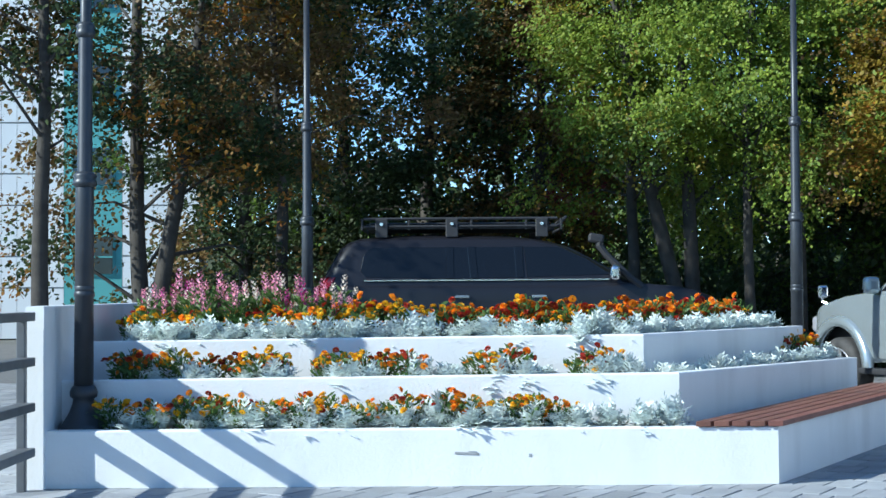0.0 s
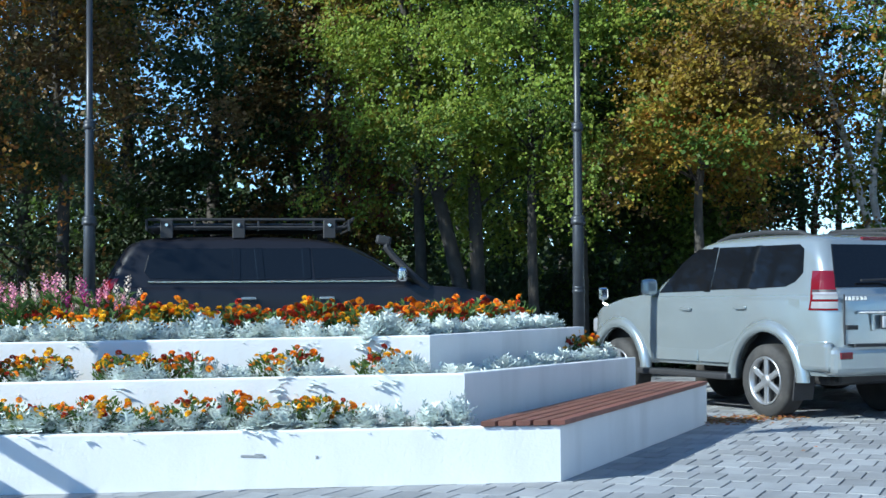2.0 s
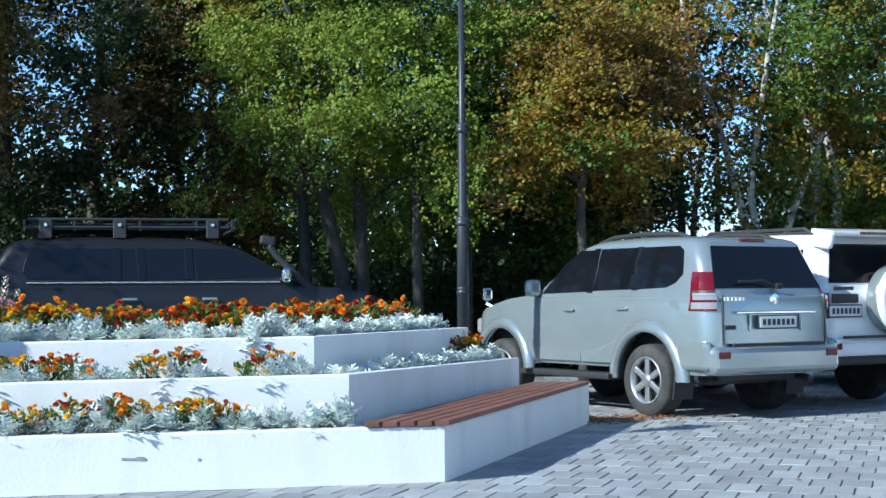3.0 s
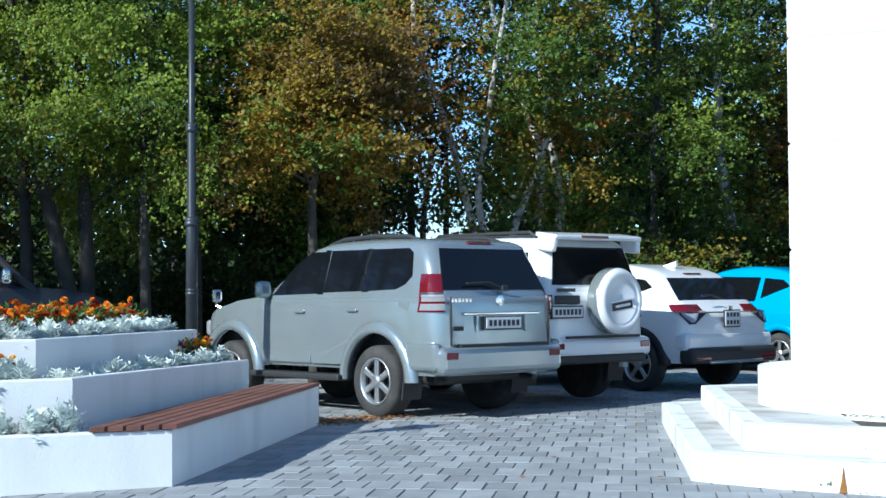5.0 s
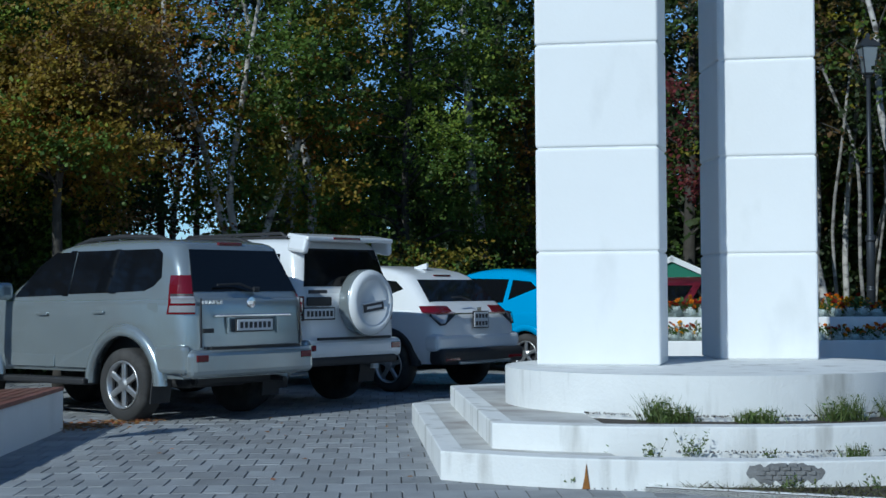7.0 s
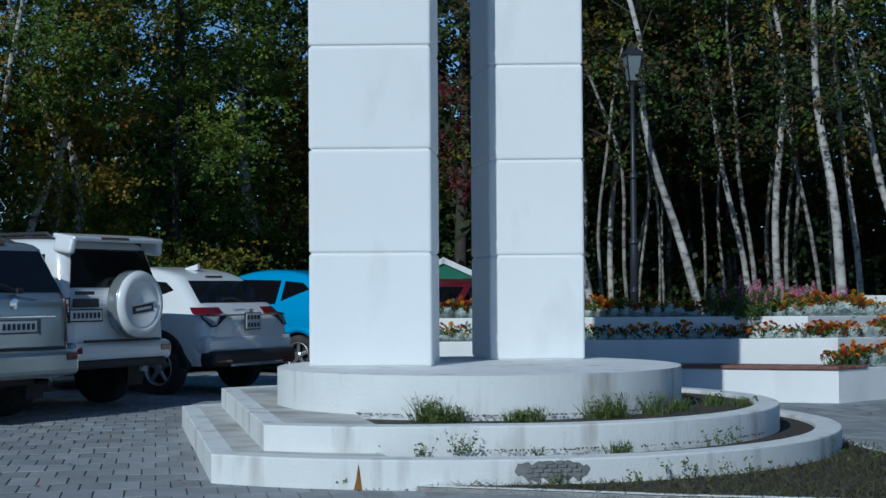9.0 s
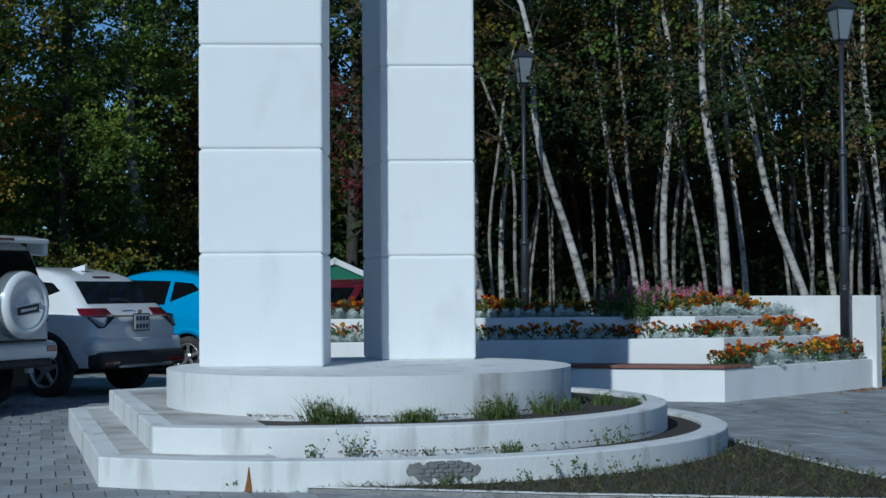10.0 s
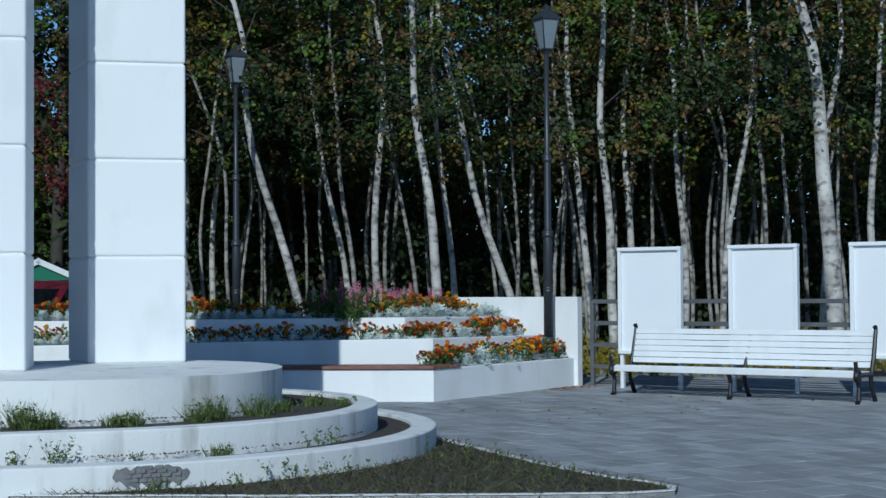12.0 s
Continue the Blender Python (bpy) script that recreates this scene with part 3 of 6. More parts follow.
    rows_n = c.get("plate_rows", 1)
    for rr in range(rows_n):
        k = 7 if rows_n == 1 else 4
        for i in range(k):
            part("bar", box((0.006, pw / k * 0.55, ph / rows_n * 0.55), (px - 0.0115, py + pw * 0.9 * ((i + 0.5) / k - 0.5), pz + ph * (0.5 - (rr + 0.5) / rows_n))), M_INK, plate)
    # windscreen
    zw0, zw1 = zs[0] + 0.05, zs[-1] - 0.14
    part("windscreen", flat_patch([(front_x(zw0), side_w(zw0) - 0.12, zw0), (front_x(zw0), -side_w(zw0) + 0.12, zw0), (front_x(zw1), -side_w(zw1) + 0.15, zw1), (front_x(zw1), side_w(zw1) - 0.15, zw1)], (0.7, 0, 0.7), 0.006), M_GLASS, car)
    part("front_bumper", box((0.26, 2 * W - 0.1, 0.34), (L1 - 0.1, 0, c["bump_f"] + 0.17), bevel=0.09, seg=3), paint, car)
    for s in (-1, 1):
        part("headlight", box((0.24, 0.34, 0.2), (L1 - 0.16, s * (W - 0.24), lerp_table(hood, L1 - 0.1) - 0.13), (0, 0, 0), 0.05, 3), M_CLEARLAMP, car)
    if c.get("rails"):
        zr = zs[-1] - 0.02
        for s in (-1, 1):
            y = s * (g["hw"][-2] - 0.06)
            x0, x1 = c["rails"]
            part("roof_rail", tube([(x0, y, zr), (x0 + 0.18, y, zr + 0.055), ((x0 + x1) / 2, y, zr + 0.075), (x1 - 0.25, y, zr + 0.05), (x1, y, zr - 0.01)], 0.026, 8), M_PLASTIC, car)
    return car


def suv(**over):
    c = dict(xr=-2.36, xf=2.08, w=0.895, r=0.385, wb=2.72, sill=0.5, bump_r=0.46, bump_f=0.42, gap=0.13, flare=0.045,
             hood=[(-2.5, 1.28), (0.5, 1.26), (0.9, 1.28), (1.3, 1.24), (1.75, 1.14), (2.1, 0.98)],
             cabin=dict(z=[1.2, 1.3, 1.45, 1.6, 1.815, 1.855, 1.88, 1.895], xr=[-2.34, -2.3, -2.24, -2.17, -2.06, -2.01, -1.94, -1.84], xf=[0.98, 0.82, 0.58, 0.33, 0.0, -0.14, -0.27, -0.4], hw=[0.872, 0.855, 0.825, 0.79, 0.735, 0.7, 0.645, 0.56]),
             windows=[[(0.58, 1.3), (-0.27, 1.32), (-0.31, 1.79), (-0.05, 1.79), (0.22, 1.64)], [(-0.38, 1.33), (-1.08, 1.345), (-1.08, 1.8), (-0.42, 1.8)], [(-1.16, 1.345), (-1.62, 1.36), (-1.76, 1.41), (-1.86, 1.5), (-1.82, 1.75), (-1.74, 1.8), (-1.15, 1.8)]],
             pillars=[((-0.375, 1.31), (-0.41, 1.805), 0), ((-1.165, 1.335), (-1.155, 1.805), 0)],
             doors=[[(-0.2, 0.54), (0.62, 0.54), (0.72, 0.9), (0.74, 1.22), (-0.2, 1.25)], [(-1.16, 1.06), (-1.02, 0.98), (-0.88, 0.8), (-0.82, 0.54), (-0.225, 0.54), (-0.225, 1.25), (-1.16, 1.27)]],
             mirror=(0.64, 1.37), rear_glass=(1.35, 1.79), bumper=(0.47, 0.76), lamp=(1.12, 1.52, 0.17), lamp_side=(0.13, 64),
             plate=(-2.4, 0.0, 1.0, 0.52, 0.115), rails=(-1.75, -0.2), board=M_PLASTIC, handle=None)
    c["handle"] = M_SILVER
    c.update(over)
    return c


TURN_ROW = 109.5
prado = build_car(pose(6.066, 17.045, 0, 0, 0, TURN_ROW) @ Matrix.Scale(1.02, 4), "silver four-wheel-drive car with tinted windows parked on pavers", M_SILVER, suv())
part("tailgate_trim", box((0.03, 1.12, 0.03), (-2.375, 0, 1.1), bevel=0.008), M_CHROME, prado)
part("tailgate_lip", box((0.02, 1.36, 0.02), (-2.37, 0, 0.775)), M_INK, prado, "dark gap under the tailgate")
for s in (-1, 1):
    part("tailgate_gap", box((0.012, 0.012, 0.5), (-2.36, s * 0.72, 1.03)), M_INK, prado)
    part("plate_side", box((0.018, 0.03, 0.18), (-2.372, s * 0.36, 1.0), bevel=0.006), M_SILVER, prado)
    part("mud_flap", box((0.02, 0.26, 0.32), (-1.84, s * 0.8, 0.36), (0, -8, 0)), M_PLASTIC, prado)
    part("bumper_corner", box((0.5, 0.12, 0.3), (-2.1, s * 0.87, 0.66), (0, 0, s * -3), 0.05, 3), M_SILVER, prado)
part("emblem", lathe([(0.062, 0), (0.056, 0.012), (0.02, 0.015)], 16, "x"), M_CHROME, prado).matrix_basis = pose(-2.345, 0.0, 1.235, 0, 0, 180)
for k in range(6):
    part("model_bar", box((0.01, 0.034, 0.036), (-2.352, 0.7 - 0.052 * k, 1.24)), M_CHROME, prado, "small metal lettering bar")
part("tailgate_latch", box((0.02, 0.15, 0.045), (-2.372, 0.63, 0.95), bevel=0.008), M_PLASTIC, prado)
part("rear_wiper", tube([(-2.31, -0.06, 1.37), (-2.3, 0.12, 1.43), (-2.3, 0.44, 1.42)], 0.013, 6), M_PLASTIC, prado)
part("wiper_cap", box((0.03, 0.1, 0.06), (-2.32, -0.1, 1.37), bevel=0.012), M_PLASTIC, prado)
part("brake_lamp", box((0.04, 0.34, 0.035), (-2.02, 0.0, 1.855), (0, 0, 0), 0.008), M_REDLAMP, prado)
part("fuel_flap", box((0.17, 0.012, 0.18), (-1.8, 0.878, 1.15), bevel=0.005), M_SILVER, prado)
part("wing_mirror_stalk", tube([(1.68, 0.72, 1.1), (1.84, 0.79, 1.18), (1.82, 0.8, 1.27)], 0.02, 6), M_CHROME, prado)
part("wing_mirror", box((0.07, 0.13, 0.16), (1.82, 0.8, 1.3), bevel=0.03, seg=2), M_CHROME, prado)
part("exhaust", tube([(-1.5, -0.55, 0.42), (-2.25, -0.6, 0.4)], 0.03, 8), M_PLASTIC, prado)
part("tow_bar", box((0.1, 1.1, 0.1), (-2.05, 0, 0.42), bevel=0.02), M_PLASTIC, prado)
part("fuel_tank", box((0.7, 0.9, 0.16), (-1.6, 0.1, 0.42), bevel=0.05, seg=2), M_PLASTIC, prado)
part("rear_axle", tube([(-1.36, -0.75, 0.385), (-1.36, 0.75, 0.385)], 0.055, 8), M_PLASTIC, prado)

FWD = Vector((-0.334, 0.943))


def row_pose(ax, ay, wb):
    return pose(ax + FWD.x * wb / 2, ay + FWD.y * wb / 2, 0, 0, 0, TURN_ROW)


# white one with the spare wheel on its tailgate
cw = suv(xr=-2.28, xf=2.1, wb=2.67, r=0.39, w=0.88, sill=0.5, bump_r=0.5, gap=0.1, rear_glass=(1.39, 1.83), lamp=(1.0, 1.28, 0.13), bumper=(0.55, 0.78),
         hood=[(-2.4, 1.32), (0.9, 1.24), (1.25, 1.22), (2.1, 1.0)],
         cabin=dict(z=[1.2, 1.32, 1.48, 1.64, 1.82, 1.88, 1.92, 1.935], xr=[-2.27, -2.26, -2.22, -2.17, -2.12, -2.08, -2.02, -1.95], xf=[1.15, 1.0, 0.75, 0.45, 0.15, 0.0, -0.15, -0.3], hw=[0.855, 0.84, 0.81, 0.77, 0.73, 0.69, 0.64, 0.57]),
         windows=[[(0.85, 1.34), (0.05, 1.33), (0.0, 1.78), (0.15, 1.78)], [(-0.05, 1.33), (-0.85, 1.33), (-0.92, 1.79), (-0.06, 1.79)], [(-0.98, 1.33), (-1.9, 1.35), (-1.86, 1.77), (-1.06, 1.79)]],
         plate=(-2.3, 0.56, 1.08, 0.5, 0.115), rails=None, handle=M_CARWHITE)
car_w = build_car(row_pose(8.376, 16.9, 2.67) @ Matrix.Scale(1.03, 4), "white four-wheel-drive car with a spare wheel on the tailgate", M_CARWHITE, cw)
spare = part("spare_wheel_cover", lathe([(0.37, 0.0), (0.385, 0.05), (0.385, 0.16), (0.37, 0.2), (0.335, 0.225), (0.29, 0.23), (0.275, 0.212), (0.265, 0.205), (0.0, 0.212)], 40, "x"), M_CARWHITE, car_w, "silver and white spare wheel cover", smooth=True)
spare.matrix_basis = pose(-2.3, -0.14, 1.2, 0, 0, 180)
part("cover_band", lathe([(0.386, 0.015), (0.39, 0.03), (0.39, 0.15), (0.386, 0.165)], 40, "x"), M_SILVER, spare, smooth=True)
part("cover_badge", box((0.03, 0.34, 0.1), (0.212, 0.0, -0.05), (7, 0, 0), 0.004), M_INK, spare)
part("badge_bar", box((0.034, 0.26, 0.03), (0.212, 0.0, -0.05), (7, 0, 0)), M_PLATE, spare, "pale unreadable lettering bar")
for s in (-0.055, 0.055):
    part("badge_edge", box((0.034, 0.39, 0.016), (0.212, 0.0, -0.05 + s), (7, 0, 0)), M_PLATE, spare)
part("spoiler", box((0.34, 1.5, 0.06), (-2.14, 0, 1.955), (0, -8, 0), 0.025, 2), M_CARWHITE, car_w)
for s in (-1, 1):
    part("spoiler_end", box((0.28, 0.09, 0.2), (-2.14, s * 0.72, 1.875), (s * 12, -8, 0), 0.035, 2), M_CARWHITE, car_w)
part("brake_lamp", box((0.03, 0.44, 0.03), (-2.315, 0.1, 1.945)), M_REDLAMP, car_w)
for s in (-0.45, 0.45):
    part("roof_bar", tube([(-1.7, s, 1.96), (-1.6, s, 2.02), (0.0, s, 2.02), (0.1, s, 1.95)], 0.02, 6), M_PLASTIC, car_w)
part("name_badge", box((0.012, 0.3, 0.04), (-2.28, 0.56, 1.33)), M_INK, car_w)
part("bumper_step", box((0.12, 1.5, 0.1), (-2.3, 0, 0.53), bevel=0.03, seg=2), M_PLASTIC, car_w, "black lower bumper valance")
for s in (-1, 1):
    part("mud_flap", box((0.02, 0.28, 0.34), (-1.86, s * 0.76, 0.4), (0, -8, 0)), M_PLASTIC, car_w)
part("badge_plate", box((0.02, 0.42, 0.1), (-2.29, 0.55, 1.22), bevel=0.01), M_PLASTIC, car_w)

# white crossover
ch = suv(lamp_side=None, plain_bumper=True, bumper_out=0.012, xr=-2.1, xf=2.2, wb=2.61, r=0.335, w=0.885, sill=0.32, bump_r=0.36, bump_f=0.3, tw=0.215, flare=0.012, flare_mat=M_PLASTIC, gap=0.05,
         hood=[(-2.2, 0.98), (-1.5, 1.02), (0.9, 0.96), (1.2, 0.98), (2.2, 0.75)],
         cabin=dict(z=[0.92, 1.06, 1.2, 1.34, 1.46, 1.52, 1.565, 1.59], xr=[-2.08, -2.03, -1.9, -1.72, -1.5, -1.35, -1.15, -0.9], xf=[1.5, 1.2, 0.9, 0.6, 0.35, 0.15, -0.05, -0.25], hw=[0.86, 0.83, 0.79, 0.735, 0.68, 0.64, 0.58, 0.5]),
         windows=[[(1.05, 1.08), (0.2, 1.06), (0.16, 1.46), (0.34, 1.46)], [(0.1, 1.06), (-0.8, 1.08), (-0.85, 1.44), (0.06, 1.46)], [(-0.9, 1.12), (-1.45, 1.3), (-1.3, 1.4), (-0.93, 1.43)]],
         pillars=[], doors=[[(0.13, 0.42), (1.0, 0.42), (1.05, 0.92), (0.13, 0.94)], [(-0.93, 0.8), (-0.75, 0.42), (0.1, 0.42), (0.1, 0.94), (-0.93, 0.96)]],
         mirror=(0.9, 1.1), rear_glass=(1.14, 1.42), bumper=(0.5, 0.74), lamp=(0.99, 1.085, 0.36), plate=(-2.125, 0.0, 0.905, 0.3, 0.19), plate_rows=2, rails=None, board=None, handle=M_CARWHITE, spokes=5)
car_h = build_car(row_pose(11.19, 18.265, 2.61) @ Matrix.Scale(1.08, 4), "white crossover car with dark lower trim", M_CARWHITE, ch)
part("lower_trim", box((0.24, 1.74, 0.2), (-2.07, 0, 0.45), bevel=0.06, seg=3), M_PLASTIC, car_h)
for s in (-1, 1):
    lens = part("corner_lens", flat_patch([(-2.1, s * 0.5, 0.99), (-2.1, s * 0.66, 0.98), (-2.095, s * 0.7, 0.87), (-2.075, s * 0.76, 0.86), (-2.0, s * 0.845, 0.95), (-1.98, s * 0.85, 0.99)], (-1, s * 0.25, 0), 0.016), M_CLEARLAMP, car_h, "clear lower corner of the tail lamp")
    part("lens_edge", flat_patch([(-2.1, s * 0.48, 0.985), (-2.095, s * 0.7, 0.845), (-2.075, s * 0.78, 0.84), (-1.98, s * 0.86, 0.96), (-1.98, s * 0.86, 0.99)], (-1, s * 0.25, 0), 0.01), M_INK, lens)
    part("reflector", box((0.03, 0.3, 0.04), (-2.18, s * 0.66, 0.42), (0, 0, 0), 0.006), M_REDLAMP, car_h)
part("brake_lamp", box((0.03, 0.32, 0.02), (-1.49, 0, 1.475)), M_REDLAMP, car_h)
part("rear_wiper", tube([(-2.0, 0.05, 1.15), (-1.95, 0.2, 1.2), (-1.96, 0.4, 1.19)], 0.011, 5), M_PLASTIC, car_h)
part("skid_trim", box((0.04, 1.1, 0.045), (-2.19, 0, 0.37), bevel=0.015), M_SILVER, car_h)
part("roof_fin", prism([(-1.25, -0.02), (-1.05, -0.03), (-1.05, 0.03), (-1.25, 0.02)], 1.56, [1.64, 1.59, 1.59, 1.64]), M_CARWHITE, car_h)
part("emblem", box((0.012, 0.09, 0.08), (-2.095, 0, 1.02), bevel=0.004), M_CHROME, car_h)
part("trim_bar", box((0.02, 1.1, 0.02), (-2.1, 0, 0.985)), M_CHROME, car_h)

# light blue and dark red cars further along
cb = dict(ch)
cb.update(mirror_mat=M_CARBLUE, handle=M_CARBLUE, flare_mat=M_CARBLUE)
cb["cabin"] = dict(ch["cabin"], z=[z * 1.09 for z in ch["cabin"]["z"]])
cb["windows"] = [[(x, z * 1.09) for x, z in w] for w in ch["windows"]]
cb["rear_glass"] = (1.25, 1.53)
build_car(row_pose(15.2, 20.6, 2.61), "light blue crossover car parked behind the monument", M_CARBLUE, cb)
cr = dict(ch)
cr.update(mirror_mat=M_CARRED, handle=M_CARRED, flare_mat=M_CARRED)
build_car(pose(17.9, 20.6, 0, 0, 0, 200), "dark red car parked behind the flower bed", M_CARRED, cr)

# dark car with a roof rack behind the planter
ck = suv(lamp_side=None, xr=-2.6, xf=2.55, w=0.95, wb=2.85, r=0.42, sill=0.55, bump_r=0.55, bump_f=0.55,
         hood=[(-2.7, 1.44), (0.9, 1.42), (1.4, 1.46), (2.1, 1.4), (2.55, 1.26)],
         cabin=dict(z=[1.38, 1.5, 1.6, 1.75, 1.93, 1.99, 2.035, 2.06], xr=[-2.57, -2.5, -2.45, -2.36, -2.26, -2.18, -2.05, -1.86], xf=[1.62, 1.42, 1.22, 0.95, 0.62, 0.4, 0.15, -0.1], hw=[0.925, 0.91, 0.885, 0.85, 0.81, 0.775, 0.715, 0.62]),
         windows=[[(1.16, 1.56), (0.1, 1.53), (0.06, 1.92), (0.5, 1.92), (0.84, 1.77)], [(0.02, 1.53), (-0.86, 1.52), (-0.86, 1.92), (-0.02, 1.92)], [(-0.92, 1.52), (-1.95, 1.54), (-2.02, 1.62), (-1.97, 1.84), (-1.86, 1.92), (-0.92, 1.92)]],
         pillars=[((-0.04, 1.53), (-0.06, 1.925), 0), ((-0.62, 1.52), (-0.66, 1.925), 0), ((-0.93, 1.52), (-0.93, 1.925), 0)],
         doors=[[(0.05, 0.7), (1.15, 0.7), (1.2, 1.4), (0.05, 1.42)], [(-0.93, 1.0), (-0.72, 0.7), (0.02, 0.7), (0.02, 1.42), (-0.93, 1.42)]],
         mirror=(1.2, 1.58), mirror_mat=M_CHROME, rear_glass=(1.58, 1.9), lamp=(1.25, 1.55, 0.2), bumper=(0.55, 0.85), plate=(-2.64, 0, 1.1, 0.52, 0.115), rails=None)
car_k = build_car(pose(0.97, 19.95, 0, 0, 0, 0), "black four-wheel-drive car with a roof rack and snorkel", M_CARBLACK, ck)
rack = part("roof_rack", box((2.4, 1.4, 0.025), (-0.75, 0, 2.17)), M_PLASTIC, car_k)
for y in (-0.72, 0.72):
    for z in (2.19, 2.29):
        part("rack_rail", tube([(-1.98, y, z), (0.5, y, z)], 0.02, 6), M_PLASTIC, rack)
    for x in (-1.75, -0.85, 0.3):
        part("rack_bracket", box((0.16, 0.03, 0.24), (x, y * 1.02, 2.17), bevel=0.01), M_PLASTIC, rack)
        part("bolt", lathe([(0.03, 0), (0.02, 0.015)], 10, "y"), M_CHROME, rack).matrix_basis = pose(x, y * 1.02 - 0.017, 2.22)
for x in (-2.0, -1.4, -0.6, 0.1, 0.55):
    part("rack_bar", tube([(x, -0.72, 2.29), (x, -0.72, 2.16), (x, 0.72, 2.16), (x, 0.72, 2.29)], 0.016, 6), M_PLASTIC, rack)
part("rack_front", tube([(0.5, -0.72, 2.19), (0.62, -0.6, 2.31), (0.62, 0.6, 2.31), (0.5, 0.72, 2.19)], 0.02, 6), M_PLASTIC, rack)
part("snorkel", tube([(1.55, -0.9, 1.4), (1.4, -0.9, 1.52), (1.1, -0.87, 1.82), (1.02, -0.86, 1.93), (1.02, -0.86, 2.0)], [0.05, 0.05, 0.045, 0.05, 0.05], 8), M_PLASTIC, car_k)
part("snorkel_head", box((0.2, 0.1, 0.12), (0.98, -0.86, 2.02), (0, 10, 0), 0.03, 2), M_PLASTIC, car_k)
part("belt_trim", box((3.1, 0.012, 0.018), (-0.42, -0.92, 1.5)), M_CHROME, car_k)

# ---- lamp posts ----
M_LANTERN = material("lantern_glass", (0.3, 0.34, 0.37), 0.25, spread=0.05, scale=9, translucent=0.3)


def lamp_post(x, y, z):
    """A cast post with a flared foot, two collars and a four-sided lantern."""
    post = holder("lamp_post", pose(x, y, z), "dark grey cast-iron lamp post with a four-sided lantern", "lamp post", "lamp posts")
    part("base", lathe([(0.17, 0), (0.17, 0.035), (0.15, 0.06), (0.105, 0.13), (0.078, 0.2), (0.075, 0.235), (0.095, 0.25), (0.1, 0.28), (0.09, 0.31), (0.072, 0.33)], 20), M_POLE, post, smooth=True)
    part("shaft", lathe([(0.07, 0.3), (0.066, 1.8), (0.054, 1.86), (0.05, 2.85), (0.04, 2.92), (0.034, 4.4)], 16), M_POLE, post, smooth=True)
    for h, r in ((1.0, 0.074), (1.8, 0.086), (2.88, 0.07)):
        part("collar", lathe([(r * 0.8, h - 0.05), (r, h - 0.035), (r, h - 0.005), (r * 0.86, h + 0.01), (r * 1.02, h + 0.03), (r * 0.7, h + 0.06)], 16), M_POLE, post, smooth=True)
    lan = part("lantern", lathe([(0.05, 4.38), (0.07, 4.42), (0.1, 4.44), (0.1, 4.46)], 4), M_POLE, post)
    part("pane", lathe([(0.095, 4.46), (0.185, 4.87), (0.17, 4.875)], 4), M_LANTERN, lan, "frosted glass panes")
    for k in range(4):
        a = math.pi / 2 * k
        part("corner_bar", tube([(0.1 * math.cos(a), 0.1 * math.sin(a), 4.45), (0.19 * math.cos(a), 0.19 * math.sin(a), 4.88)], 0.012, 5), M_POLE, lan)
    part("lantern_roof", lathe([(0.215, 4.87), (0.22, 4.9), (0.1, 5.0), (0.045, 5.03), (0.04, 5.07), (0.015, 5.1)], 4), M_POLE, lan)
    return post


lp = lamp_post(-2.58, 10.79, Z1 - 0.03)
lp.rotation_euler.y = radians(0.3)
for x, y in ((-1.55, 17.2), (3.99, 16.95), (18.62, 10.79), (18.55, 16.66)):
    if y > 12:
        plinth = new("plinth", mesh_bm("plinth", box((0.5, 0.5, Z1 - 0.03), (x, y, (Z1 - 0.03) / 2), bevel=0.01), M_WHITE))
        tagged(plinth, "white painted concrete plinth under a lamp post", "plinth", kind="structure")
    copy_thing(lp, pose(x, y, Z1 - 0.03, 0, 0.0, 15))


# ---- fences of flat rails along both sides of the square ----
def fence(x, y0, y1):
    f = holder("fence", Matrix.Identity(4), "grey steel fence with four flat rails", "fence", "fences", "structure")
    n = max(2, round(abs(y1 - y0) / 2.3))
    for i in range(n + 1):
        y = y0 + (y1 - y0) * i / n
        part("post", box((0.06, 0.06, 1.22), (x, y, 0.6), bevel=0.006), M_STEEL, f)
    for z in (0.27, 0.58, 0.89, 1.2):
        part("rail", box((0.11, abs(y1 - y0), 0.06), (x + 0.04, (y0 + y1) / 2, z), bevel=0.004), M_STEEL, f)
    return f


fence(-2.9, 10.35, 4.2)
fence(19.12, 10.35, 1.4)

# ---- blank notice boards ----
M_BOARD = material("white_board_paint", (0.8, 0.81, 0.82), 0.5, spread=0.02, scale=2, dirt=(0.7, 0.7, 0.7), dirt_scale=1, dirt_amount=0.3)


def notice_board(y):
    """Blank panel in a raised frame on two legs, facing the square."""
    b = holder("notice_board", pose(18.75, y, 0), "blank white framed notice board on two legs", "notice board", "notice boards")
    part("panel", box((0.03, 0.9, 1.42), (0.01, 0, 1.2)), M_BOARD, b)
    for s in (-1, 1):
        part("frame_side", box((0.09, 0.05, 1.46), (0, s * 0.455, 1.205), bevel=0.006), M_BOARD, b)
        part("leg", box((0.06, 0.05, 0.5), (0.02, s * 0.44, 0.24), bevel=0.004), M_BOARD, b)
    part("frame_top", box((0.1, 0.97, 0.05), (-0.005, 0, 1.925), bevel=0.006), M_BOARD, b)
    part("frame_bottom", box((0.09, 0.86, 0.05), (0, 0, 0.5), bevel=0.006), M_BOARD, b)
    return b


nb = notice_board(9.25)
for y in (7.6, 5.95, 4.3):
    copy_thing(nb, pose(18.75, y, 0))

